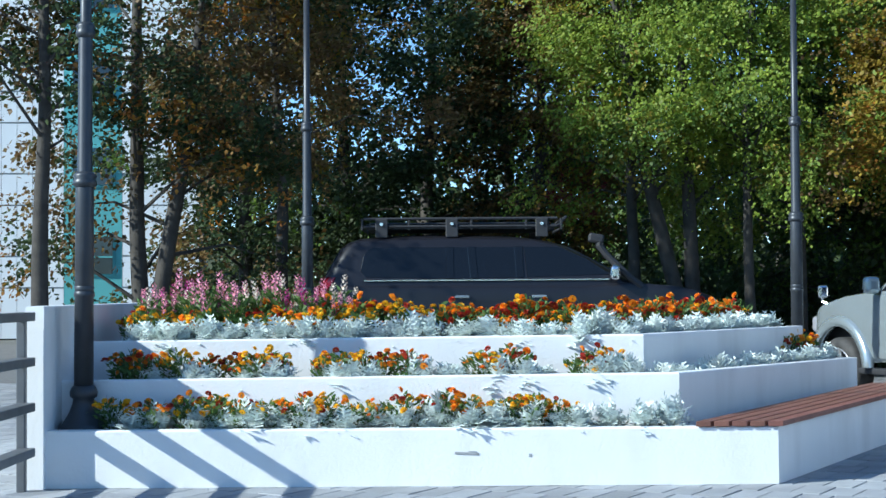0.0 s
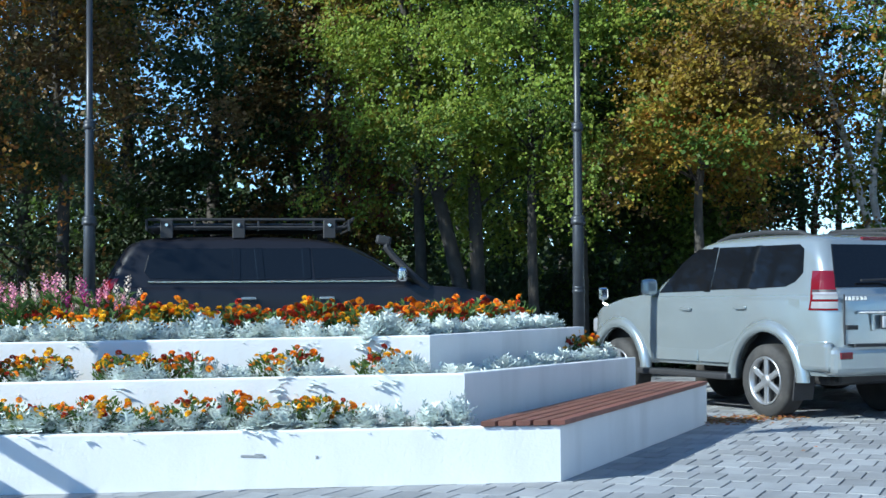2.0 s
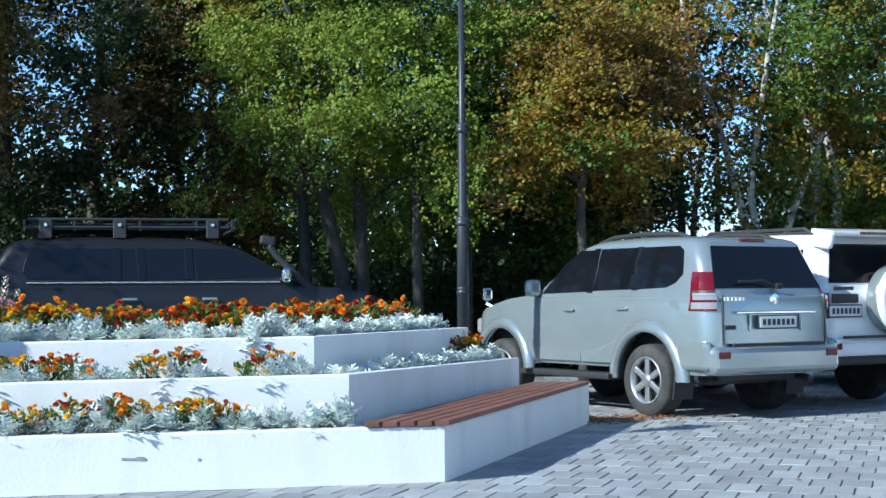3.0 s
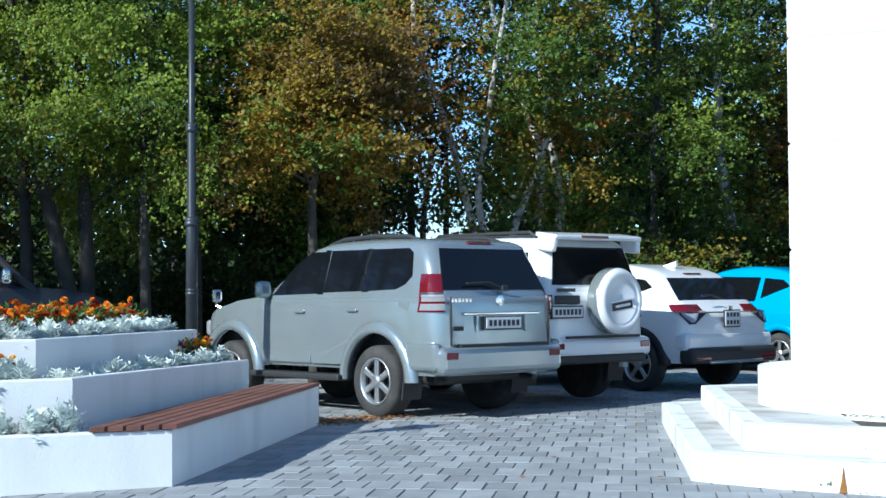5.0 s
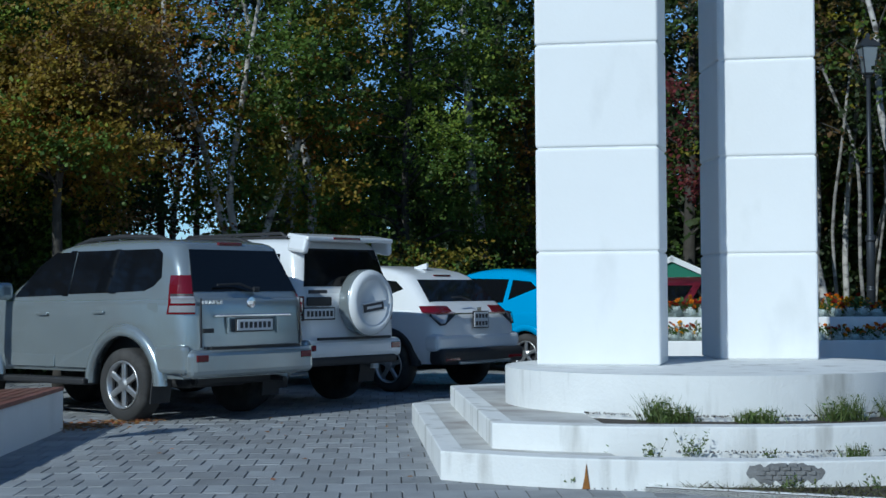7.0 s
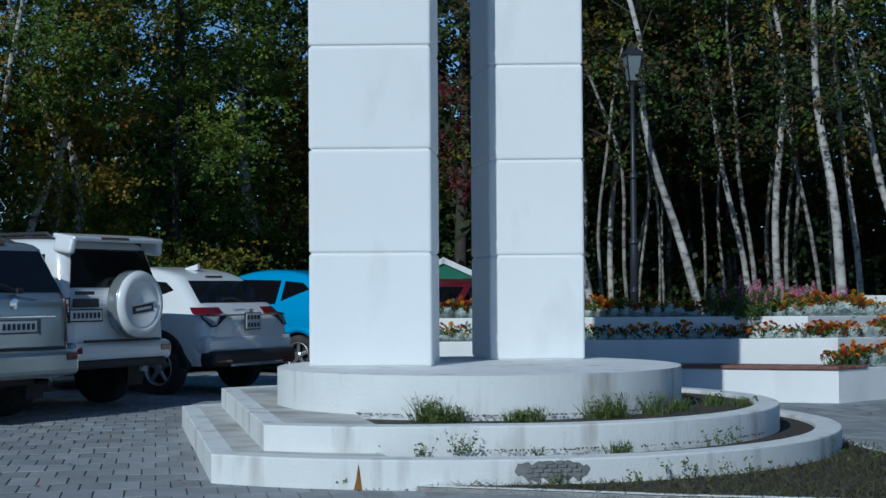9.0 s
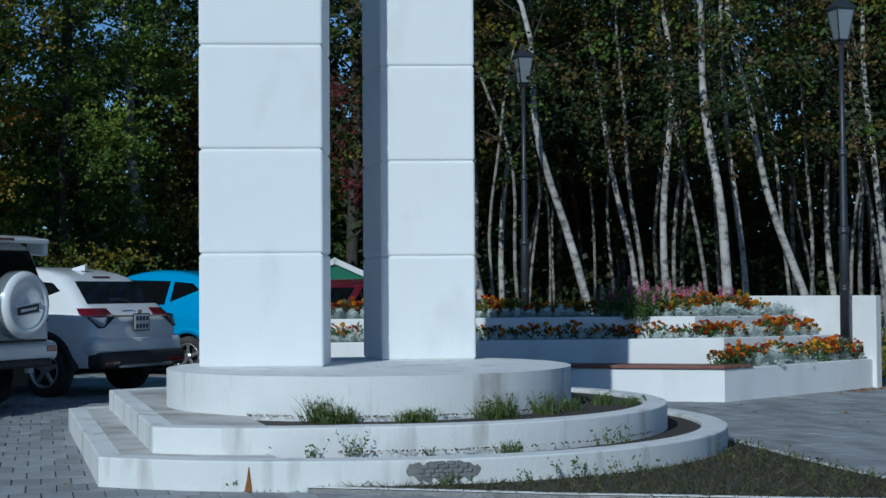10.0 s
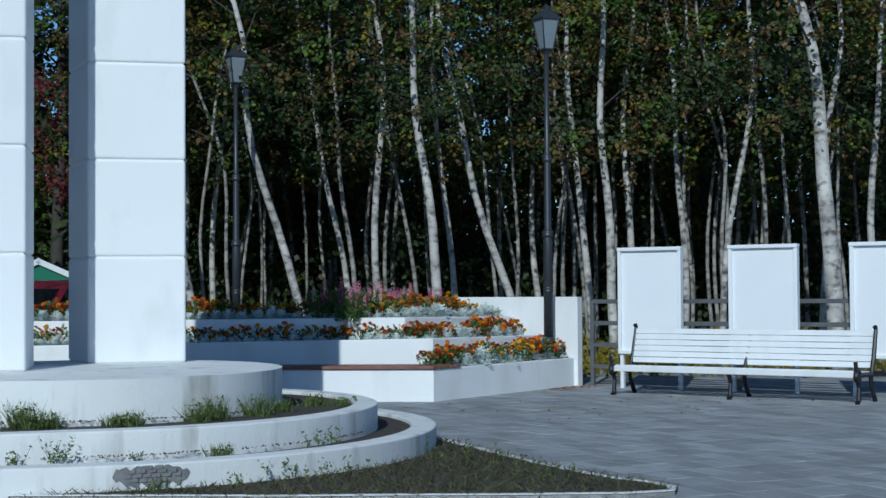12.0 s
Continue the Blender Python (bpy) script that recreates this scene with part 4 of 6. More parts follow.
# ---- slatted park bench ----
M_BENCH = material("white_bench_paint", (0.76, 0.77, 0.77), 0.5, spread=0.04, scale=4, dirt=(0.5, 0.48, 0.45), dirt_scale=3, dirt_amount=0.35)
M_IRON = material("black_cast_iron", (0.02, 0.021, 0.024), 0.45, metal=0.4, spread=0.2, scale=10)
bench = holder("park_bench", pose(17.62, 7.5, 0, 0, 0, -1.5), "white slatted park bench with black cast-iron ends", "bench")
LEN = 3.22
for i in range(5):
    part("seat_slat", box((0.093, LEN, 0.035), (-0.18 + i * 0.1, 0, 0.375 - i * 0.006), (0, 2, 0), 0.006), M_BENCH, bench)
part("seat_slat", box((0.035, LEN, 0.07), (-0.245, 0, 0.345), (0, 0, 0), 0.006), M_BENCH, bench)
for i in range(6):
    part("back_slat", box((0.03, LEN, 0.07), (0.27 + i * 0.02, 0, 0.44 + i * 0.075), (0, 14, 0), 0.006), M_BENCH, bench)
for y in (-LEN / 2 - 0.02, 0.0, LEN / 2 + 0.02):
    end = part("end_frame" if y else "middle_frame", tube([(-0.26, y, 0.01), (-0.22, y, 0.04), (-0.2, y, 0.2), (-0.25, y, 0.31), (-0.22, y, 0.34), (0.22, y, 0.33), (0.3, y, 0.5), (0.4, y, 0.86 if y else 0.78), (0.37 if y else 0.4, y, 0.9 if y else 0.8)], [0.03, 0.03, 0.026, 0.03, 0.032, 0.03, 0.03, 0.024, 0.03], 8), M_IRON, bench)
    part("back_leg", tube([(0.2, y, 0.33), (0.22, y, 0.18), (0.34, y, 0.01)], [0.03, 0.026, 0.032], 8), M_IRON, end)
    if y:
        part("arm_scroll", lathe([(0.075, -0.025), (0.085, 0.0), (0.075, 0.025)], 16, "y"), M_IRON, end).matrix_basis = pose(-0.24, y, 0.33)
        part("armrest", tube([(-0.27, y, 0.3), (-0.3, y, 0.5), (-0.25, y, 0.58), (0.1, y, 0.56), (0.31, y, 0.55)][:2], 0.025, 6), M_IRON, end)
for y in (-0.8, 0.8):
    part("stay", box((0.4, 0.04, 0.012), (0, y, 0.335)), M_IRON, bench)

# ---- far building, kiosk and wires ----
M_PANEL = material("white_cladding", (0.74, 0.76, 0.76), 0.6, spread=0.03, scale=0.4)
M_TEAL = material("teal_cladding", (0.12, 0.38, 0.37), 0.6, spread=0.06, scale=0.6)
M_JOINT = material("cladding_joint", (0.3, 0.33, 0.34), 0.8, spread=0.1)
M_WINDOW = material("dark_window_glass", (0.02, 0.03, 0.035), 0.08, spread=0.1, scale=1, coat=0.4)
house = holder("apartment_building", pose(-10.55, 46, 0, 0, 0, 6), "white clad building with a teal window strip", "building")
part("wall", box((14, 8, 16), (-4.0, 4.4, 8)), M_JOINT, house)
part("teal_strip", box((1.75, 0.05, 16), (-0.2, 0.37, 8)), M_TEAL, house)
tile_me = {}
for wx, wn in ((-6.0, 10), (2.1, 5)):
    for i in range(wn):
        for j in range(12):
            h = 0.95 if j % 2 else 1.55
            z = (j // 2) * 2.54 + (0.0 if j % 2 == 0 else 1.57)
            x = (-1.08 - 0.47 * (i + 0.5)) if wx < 0 else (0.69 + 0.47 * (i + 0.5))
            if h not in tile_me:
                tile_me[h] = mesh_bm("cladding_panel", box((0.455, 0.06, h - 0.03), (0, 0, h / 2)), M_PANEL)
            part("cladding_panel", tile_me[h], None, house).matrix_basis = pose(x, 0.37, z)
for k in range(5):
    z = 2.1 + 2.75 * k - 0.2
    w = part("window", box((1.36, 0.12, 1.3), (-0.2, 0.36, z + 0.65), bevel=0.01), M_TEAL, house)
    for s in (-1, 1):
        part("pane", box((0.58, 0.06, 1.14), (-0.2 + s * 0.31, 0.3, z + 0.65)), M_WINDOW, w)
    part("glazing_bar", box((0.6, 0.05, 0.05), (0.11, 0.27, z + 0.6)), M_TEAL, w)
M_KIOSK = material("green_kiosk_paint", (0.02, 0.17, 0.1), 0.5, spread=0.1, scale=1)
kiosk = holder("kiosk", pose(20.9, 24.2, 0, 0, 0, -40) @ Matrix.Scale(0.72, 4), "small green kiosk with a white-edged gable roof", "kiosk")
part("wall", box((2.6, 2.2, 2.0), (0, 0, 1.0), bevel=0.02), M_KIOSK, kiosk)
part("roof", prism([(-1.5, -1.3), (1.5, -1.3), (1.5, 1.3), (-1.5, 1.3)], 2.0, 2.12, 0.01), M_KIOSK, kiosk)
gm = bmesh.new()
gv = [gm.verts.new(p) for p in ((-1.4, -1.2, 2.1), (1.4, -1.2, 2.1), (0, -1.2, 2.75), (-1.4, 1.2, 2.1), (1.4, 1.2, 2.1), (0, 1.2, 2.75))]
for f in ((0, 1, 2), (5, 4, 3), (0, 2, 5, 3), (2, 1, 4, 5), (0, 3, 4, 1)):
    gm.faces.new([gv[i] for i in f])
part("gable", gm, M_KIOSK, kiosk)
for s in (-1, 1):
    part("roof_edge", box((1.75, 0.06, 0.16), (s * 0.74, -1.25, 2.46), (0, s * 24.5, 0), 0.01), M_BOARD, kiosk)
wires = holder("overhead_wires", Matrix.Identity(4), "thin dark overhead wires", "wire")
for k in range(2):
    a, b = Vector((10.3, 27, 7.55 - 0.25 * k)), Vector((29, 27.5, 5.6 - 0.15 * k))
    pts = [a.lerp(b, i / 12) - Vector((0, 0, 0.9 * math.sin(math.pi * i / 12))) + Vector((0, 0, 0.4)) for i in range(13)]
    part("wire", tube(pts, 0.012, 4), M_PLASTIC, wires)

# ---- leaves, flowers and trees ----
def leaf_material(name, color, island=0.35, trans=0.45, rough=0.55):
    return material(name, color, rough, spread=0.15, scale=1.2, island=island, translucent=trans, spec=0.35)


M_DUSTY = leaf_material("silver_leaf", (0.64, 0.7, 0.66), 0.22, 0.12, 0.8)
M_MARI_LEAF = leaf_material("marigold_leaf", (0.095, 0.16, 0.04), 0.3, 0.3)
M_ORANGE = leaf_material("orange_petal", (0.85, 0.27, 0.01), 0.2, 0.25)
M_YELLOW = leaf_material("yellow_petal", (0.88, 0.5, 0.015), 0.15, 0.25)
M_REDP = leaf_material("red_petal", (0.42, 0.03, 0.012), 0.3, 0.25)
M_PINK = leaf_material("pink_petal", (0.75, 0.3, 0.4), 0.4, 0.25)
M_CREAM = leaf_material("cream_petal", (0.75, 0.62, 0.5), 0.2, 0.25)
M_MAGENTA = leaf_material("magenta_petal", (0.42, 0.04, 0.2), 0.4, 0.25)
M_GRASS = leaf_material("grass_blade", (0.12, 0.16, 0.045), 0.4, 0.3)
M_DRY = leaf_material("dry_leaf", (0.24, 0.11, 0.035), 0.5, 0.1)


def quads_mesh(name, v, mat, n_per=4):
    """A mesh of loose polygons with n_per corners, from an array (count, n_per, 3)."""
    v = np.asarray(v, dtype=np.float32)
    k = v.shape[0]
    me = bpy.data.meshes.new(name)
    me.vertices.add(k * n_per)
    me.vertices.foreach_set("co", v.reshape(-1))
    me.loops.add(k * n_per)
    me.loops.foreach_set("vertex_index", np.arange(k * n_per, dtype=np.int32))
    me.polygons.add(k)
    me.polygons.foreach_set("loop_start", np.arange(0, k * n_per, n_per, dtype=np.int32))
    me.polygons.foreach_set("loop_total", np.full(k, n_per, dtype=np.int32))
    me.materials.append(mat)
    me.update(calc_edges=True)
    return me


def unit(a):
    return a / np.maximum(1e-9, np.linalg.norm(a, axis=-1, keepdims=True))


def leaf_quads(centres, size, droop=0.3, slim=0.78):
    """Pointed leaf-shaped quads at the centres, turned at random."""
    n = len(centres)
    up = unit(rng.normal(size=(n, 3)) * 0.8 + np.array([-0.55, -0.5, 0.35]))
    d = unit(np.cross(up, rng.normal(size=(n, 3))) + np.array([0, 0, -droop]))
    s = unit(np.cross(d, up))
    L = (size * rng.uniform(0.6, 1.35, n))[:, None]
    a = centres - d * L * 0.5
    b = centres + s * L * slim * 0.5 - d * L * 0.08
    c = centres + d * L * 0.5
    e = centres - s * L * slim * 0.5 - d * L * 0.08
    return np.stack([a, b, c, e], 1)


def dusty_mesh(seed):
    r = np.random.default_rng(seed)
    out = []
    for i in range(72):
        az, el = r.uniform(0, 2 * math.pi), r.uniform(0.15, 1.45)
        L = r.uniform(0.1, 0.165) * (1.15 if el > 0.8 else 1.0)
        base = np.array([0.02 * math.cos(az), 0.02 * math.sin(az), r.uniform(0.0, 0.08)])
        d = np.array([math.cos(az) * math.cos(el), math.sin(az) * math.cos(el), math.sin(el)])
        side = np.array([-math.sin(az), math.cos(az), r.uniform(-0.3, 0.3)])
        up = np.cross(d, side)
        def at(t, w):
            return base + d * L * t + side * w * L + np.array([0, 0, -0.35 * L * t * t * math.cos(el)]) + up * 0.25 * abs(w) * L
        out.append([at(0, -0.03), at(0, 0.03), at(1, 0.04), at(1, -0.04)])
        for t, w in ((0.28, 0.2), (0.48, 0.3), (0.7, 0.29), (0.9, 0.19)):
            for s in (-1, 1):
                out.append([at(t - 0.06, 0.0), at(t + 0.08, s * w * 0.95), at(t + 0.18, s * w), at(t + 0.04, 0.0)])
    return quads_mesh("dusty_miller", out, M_DUSTY)


def blossom_mesh(mat, seed, r0=0.029):
    """A ruffled pompon of petals."""
    r = np.random.default_rng(seed)
    out = []
    for ring, (el, rad) in enumerate(((0.05, 1.0), (0.45, 0.95), (0.9, 0.75), (1.3, 0.45))):
        n = (11, 10, 7, 4)[ring]
        for k in range(n):
            a = 2 * math.pi * (k + r.uniform(-0.3, 0.3)) / n
            c = np.array([math.cos(a) * math.cos(el), math.sin(a) * math.cos(el), math.sin(el) * 0.75]) * r0
            o = unit(np.array([math.cos(a) * math.cos(el), math.sin(a) * math.cos(el), math.sin(el)]) + r.normal(size=3) * 0.25)
            t = np.array([-math.sin(a), math.cos(a), 0])
            w = r0 * 0.42
            out.append([c * 0.35 - t * w * 0.5, c * 0.35 + t * w * 0.5, c + o * r0 * 0.25 + t * w, c + o * r0 * 0.25 - t * w])
    return quads_mesh("blossom", out, mat)


def tuft_mesh(name, n, radius, height, size, mat, seed, slim=0.35):
    r = np.random.default_rng(seed)
    a, q = r.uniform(0, 2 * math.pi, n), np.sqrt(r.uniform(0, 1, n))
    z = r.uniform(0.1, 1, n)
    p = np.stack([np.cos(a) * q * radius * (0.55 + 0.5 * z), np.sin(a) * q * radius * (0.55 + 0.5 * z), z * height * (1 - 0.35 * q)], 1)
    d = unit(np.stack([np.cos(a), np.sin(a), np.full(n, 0.9)], 1) + r.normal(size=(n, 3)) * 0.5)
    s = unit(np.cross(d, r.normal(size=(n, 3))))
    L = (size * r.uniform(0.6, 1.4, n))[:, None]
    v = np.stack([p - d * L * 0.5, p + s * L * slim * 0.5, p + d * L * 0.5, p - s * L * slim * 0.5], 1)
    return quads_mesh(name, v, mat)


BLOSSOMS = {k: [blossom_mesh(m, i + 10, q) for i in range(2)] for k, m, q in (("orange", M_ORANGE, 0.0225), ("yellow", M_YELLOW, 0.0225), ("red", M_REDP, 0.0215))}
DUSTY = [dusty_mesh(i) for i in range(6)]
FOLIAGE = [tuft_mesh("marigold", 280, 0.17, 0.32, 0.055, M_MARI_LEAF, 40 + i) for i in range(4)]


def marigold(i, palette):
    """A bushy marigold with its blossoms on top."""
    ob = new("marigold")
    part("foliage", FOLIAGE[i % 4], None, ob, kind="stuff")
    r = np.random.default_rng(100 + i)
    for k in range(r.integers(16, 23)):
        a, q = r.uniform(0, 2 * math.pi), math.sqrt(r.uniform(0, 1)) * 0.19
        b = part("blossom", BLOSSOMS[palette[int(r.integers(len(palette)))]][k % 2], None, ob)
        b.matrix_basis = pose(math.cos(a) * q, math.sin(a) * q, 0.3 + r.uniform(-0.07, 0.035) - q * 0.5, r.uniform(-50, 50), r.uniform(-50, 50), r.uniform(0, 360)) @ Matrix.Scale(float(r.uniform(0.8, 1.15)), 4)
    return ob


PALETTES = {"mixed": ["orange", "yellow", "yellow", "orange", "red"], "dark": ["red", "orange", "red"], "gold": ["yellow", "orange", "yellow"], "fire": ["orange", "red", "orange"]}
MARI = {}
for j, (key, pal) in enumerate(PALETTES.items()):
    MARI[key] = []
    for i in range(3):
        m = tagged(marigold(j * 3 + i, pal), {"mixed": "orange marigold plant in bloom in a planter bed", "dark": "dark red marigold plant in bloom in a planter bed", "gold": "golden yellow marigold plant in bloom in a planter bed", "fire": "orange and red marigold plant in a planter bed"}[key], "flower", "marigolds")
        MARI[key].append(m)
USED = set()


def put_marigold(key, x, y, z, s=1.0):
    src = MARI[key][int(rng.integers(3))]
    m = pose(x, y, z, rng.uniform(-8, 8), rng.uniform(-8, 8), rng.uniform(0, 360)) @ Matrix.Scale(s * rng.uniform(0.85, 1.15), 4)
    if src.name not in USED:
        USED.add(src.name)
        src.matrix_basis = m
        return
    made = copy_thing(src, Matrix.Identity(4))
    made.matrix_basis = m


def put_dusty(x, y, z, s=1.0):
    ob = new("dusty_miller", DUSTY[int(rng.integers(6))])
    ob.matrix_basis = pose(x, y, z, rng.uniform(-10, 10), rng.uniform(-10, 10), rng.uniform(0, 360)) @ Matrix.Diagonal((s * rng.uniform(0.85, 1.2), s * rng.uniform(0.85, 1.2), s * rng.uniform(0.8, 1.15), 1))
    tagged(ob, "silver-leaved dusty miller plant edging a planter bed", "plant", "dusty millers")


SNAPS = {}


def snap_mesh(mat, seed):
    r = np.random.default_rng(seed)
    out = []
    for k in range(34):
        z = 0.33 + 0.22 * k / 34
        a = k * 2.4
        q = 0.019 * (1.15 - k / 60)
        c = np.array([math.cos(a) * q, math.sin(a) * q, z])
        o = np.array([math.cos(a), math.sin(a), 0.2])
        t = np.array([-math.sin(a), math.cos(a), 0])
        w = 0.0155 * (1.15 - k / 60) * r.uniform(0.6, 1.2)
        out.append([c - t * w, c + o * 0.004 - np.array([0, 0, w]), c + t * w + o * 0.014, c + np.array([0, 0, w]) + o * 0.014])
    return quads_mesh("spike", out, mat)


SPIKES = {k: snap_mesh(m, 5) for k, m in (("pink", M_PINK), ("cream", M_CREAM), ("magenta", M_MAGENTA))}
STALK = tuft_mesh("stalk", 130, 0.11, 0.52, 0.08, M_MARI_LEAF, 77, 0.25)


def put_snap(key, x, y, z, s=1.0):
    ob = new("snapdragon")
    part("foliage", STALK, None, ob, kind="stuff")
    tagged(ob, {"pink": "tall pink snapdragon spike in a planter bed", "cream": "pale cream snapdragon spike in a planter bed", "magenta": "magenta snapdragon spike in a planter bed"}[key], "flower", "snapdragons")
    ob.matrix_basis = pose(x, y, z, rng.uniform(-9, 9), rng.uniform(-9, 9), rng.uniform(0, 360)) @ Matrix.Scale(s * rng.uniform(0.75, 1.15), 4)
    part("spike", SPIKES[key], None, ob, kind="stuff")


def plant_bed(at, length, s, second):
    keys = ["mixed", "mixed", "gold", "fire", "dark"]
    # lowest tier
    u = 0.72
    while u < length - 0.35:
        put_dusty(*at(u, rng.uniform(0.15, 0.22)), Z1 - 0.05, rng.uniform(0.85, 1.15))
        u += rng.uniform(0.16, 0.25)
    u = 1.5 if not second else 0.3
    while u < length - (0.35 if not second else 0.25):
        if rng.random() < (0.85 if not second else 1.0) or u > 3.2:
            put_marigold(keys[int(rng.integers(4))] if not second else ["fire", "mixed", "fire", "dark"][int(rng.integers(4))], *at(u, rng.uniform(0.18, 0.3)), Z1 - 0.04, 0.9 if not second else 1.05)
        u += rng.uniform(0.18, 0.3)
    # second tier, front and bench side
    n = int(length / 0.2)
    for i in range(n):
        u = 0.75 + (length - 1.1) * i / n + rng.uniform(-0.05, 0.05)
        if i % 4:
            put_dusty(*at(u, rng.uniform(0.56, 0.64)), Z2 - 0.12, rng.uniform(0.9, 1.2))
        if (1.0 < u and rng.random() < 0.8) or second:
            put_marigold(keys[int(rng.integers(5))] if not second else ["fire", "dark", "fire", "mixed"][int(rng.integers(4))], *at(u + 0.1, rng.uniform(0.62, 0.8)), Z2 - 0.1, 0.9 if not second else 1.0)
    for i in range(int(s * 5)):
        t = 0.1 + (s - 0.1) * i / int(s * 5)
        put_dusty(*at(0.62 - SIDE.x * t + 0.2, 0.43 + SIDE.y * t + 0.1), Z2 - 0.14, 0.9)
        if second or t > s * 0.8:
            put_marigold(["fire", "dark", "mixed"][int(rng.integers(3))], *at(0.62 - SIDE.x * t + 0.42, 0.43 + SIDE.y * t + 0.2), Z2 - 0.12, 1.0)
    # top tier
    n = int(length / 0.17)
    for i in range(n):
        u = 0.95 + (length - 1.2) * i / n + rng.uniform(-0.05, 0.05)
        put_dusty(*at(u, rng.uniform(1.14, 1.24)), Z3 - 0.09, rng.uniform(0.9, 1.2))
        if i % 2:
            put_dusty(*at(u + 0.08, 1.36), Z3 - 0.09, 1.05)
        for v in (1.42, 1.66, 1.95):
            if rng.random() < (0.88 if second else 0.7):
                put_marigold(["mixed", "gold", "fire", "dark", "mixed", "gold", "fire"][int((u * 2.1 + v * 3.3 + rng.uniform(0, 2.2)) % 7)], *at(u + rng.uniform(-0.1, 0.1), v + rng.uniform(-0.1, 0.1)), Z3 - 0.07, float(rng.uniform(0.7, 1.2)))
    for i in range(int(s * 4.4)):
        t = 0.2 + s * 0.8 * i / int(s * 4.4)
        put_dusty(*at(0.8 - SIDE.x * t + 0.22, 1.0 + SIDE.y * t + 0.12), Z3 - 0.09, 0.95)
        if rng.random() < 0.9:
            put_marigold(["mixed", "fire", "mixed", "dark"][int(rng.integers(4))], *at(0.8 - SIDE.x * t + 0.55, 1.0 + SIDE.y * t + 0.3), Z3 - 0.07, 1.05)
    lo, hi = (3.1, length - 0.3) if not second else (0.3, length - 1.0)
    for i in range(90):
        u, v = rng.uniform(lo, hi), rng.uniform(1.5, 2.3)
        put_snap(["pink", "pink", "cream", "magenta", "pink"][int(rng.integers(5))], *at(u, v), Z3 - 0.06, float(rng.uniform(0.6, 1.0)))


plant_bed(P1, 5.1, 4.83, False)
plant_bed(P2, 3.55, 6.4, True)


# ---- trees ----
M_BARK = material("dark_grey_bark", (0.055, 0.048, 0.04), 0.9, spread=0.35, scale=6, bump=0.8, bump_scale=25)
# darker copy of the birch bark: shade inside the wood put into its colour
M_SHADE_BIRCH = material("shaded_birch_bark", (0.3, 0.28, 0.25), 0.9, spread=0.4, scale=3, bump=0.5, bump_scale=30, dirt=(0.035, 0.03, 0.026), dirt_scale=6.0, dirt_amount=0.9, streak=1.6, dirt_from=0.46)
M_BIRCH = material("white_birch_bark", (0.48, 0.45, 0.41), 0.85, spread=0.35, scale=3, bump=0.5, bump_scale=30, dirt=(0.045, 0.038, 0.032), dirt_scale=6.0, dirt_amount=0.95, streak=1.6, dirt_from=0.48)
LEAF = {k: leaf_material("leaf_" + k, c, i) for k, c, i in (
    ("darkgreen", (0.05, 0.074, 0.025), 0.35), ("green", (0.105, 0.165, 0.026), 0.32), ("bright", (0.22, 0.29, 0.038), 0.28),
    ("yellow", (0.25, 0.21, 0.025), 0.3), ("ochre", (0.29, 0.205, 0.028), 0.3), ("orange", (0.3, 0.14, 0.02), 0.3), ("brown", (0.175, 0.115, 0.04), 0.35), ("red", (0.16, 0.035, 0.03), 0.35))}


def sprays(tips, count, size, spread, kinds, droop, per=12):
    """Leaves in flat twigs round the branch tips; neighbouring twigs share their colour."""
    ns = max(4, count // per)
    base = tips[rng.integers(len(tips), size=ns)] + rng.normal(size=(ns, 3)) * spread * np.array([1, 1, 0.6]) * rng.choice([0.35, 0.7, 1.0], size=(ns, 1))
    axis = tips.mean(axis=0)
    out = unit((base - axis) * np.array([1, 1, 0.3]))
    d = unit(out * 0.7 + rng.normal(size=(ns, 3)) * np.array([0.7, 0.7, 0.3]) + np.array([0, 0, -droop]))
    nrm = unit(np.array([-0.3, -0.25, 0.75]) + rng.normal(size=(ns, 3)) * 0.32)
    side = unit(np.cross(d, nrm))
    field = np.sin(base[:, 0] * 1.9 + axis[2] * 5) + np.sin(base[:, 1] * 1.6 + base[:, 2] * 1.3) + np.sin(base[:, 2] * 2.3 + base[:, 0]) + rng.normal(size=ns) * 0.7
    rank = np.argsort(np.argsort(field)) / ns
    kind_of = np.searchsorted(np.cumsum([w for _, w in kinds])[:-1], rank)
    length = rng.uniform(0.28, 0.62, ns) * (size / 0.07) ** 0.5
    made = {}
    for j, (kind, w) in enumerate(kinds):
        idx = np.repeat(np.nonzero(kind_of == j)[0], per)
        m = len(idx)
        if not m:
            continue
        k = np.tile(np.arange(per), m // per)
        sg = np.where(k % 2 == 0, 1.0, -1.0)[:, None]
        dd, ss = d[idx], side[idx]
        p = base[idx] + dd * (length[idx] * (k + 0.5) / per)[:, None] + rng.normal(size=(m, 3)) * size * 0.45
        p[:, 2] = np.maximum(p[:, 2], 0.15)
        ax = unit(dd * 0.5 + ss * sg * 0.8 + rng.normal(size=(m, 3)) * 0.4 + np.array([0, 0, -droop * 1.5]))
        ln = unit(nrm[idx] + rng.normal(size=(m, 3)) * 0.5)
        wd = unit(np.cross(ax, ln))
        L = (size * rng.uniform(0.65, 1.3, m))[:, None]
        made[kind] = np.stack([p, p + ax * L * 0.42 + wd * L * 0.4, p + ax * L, p + ax * L * 0.42 - wd * L * 0.4], 1)
    return made


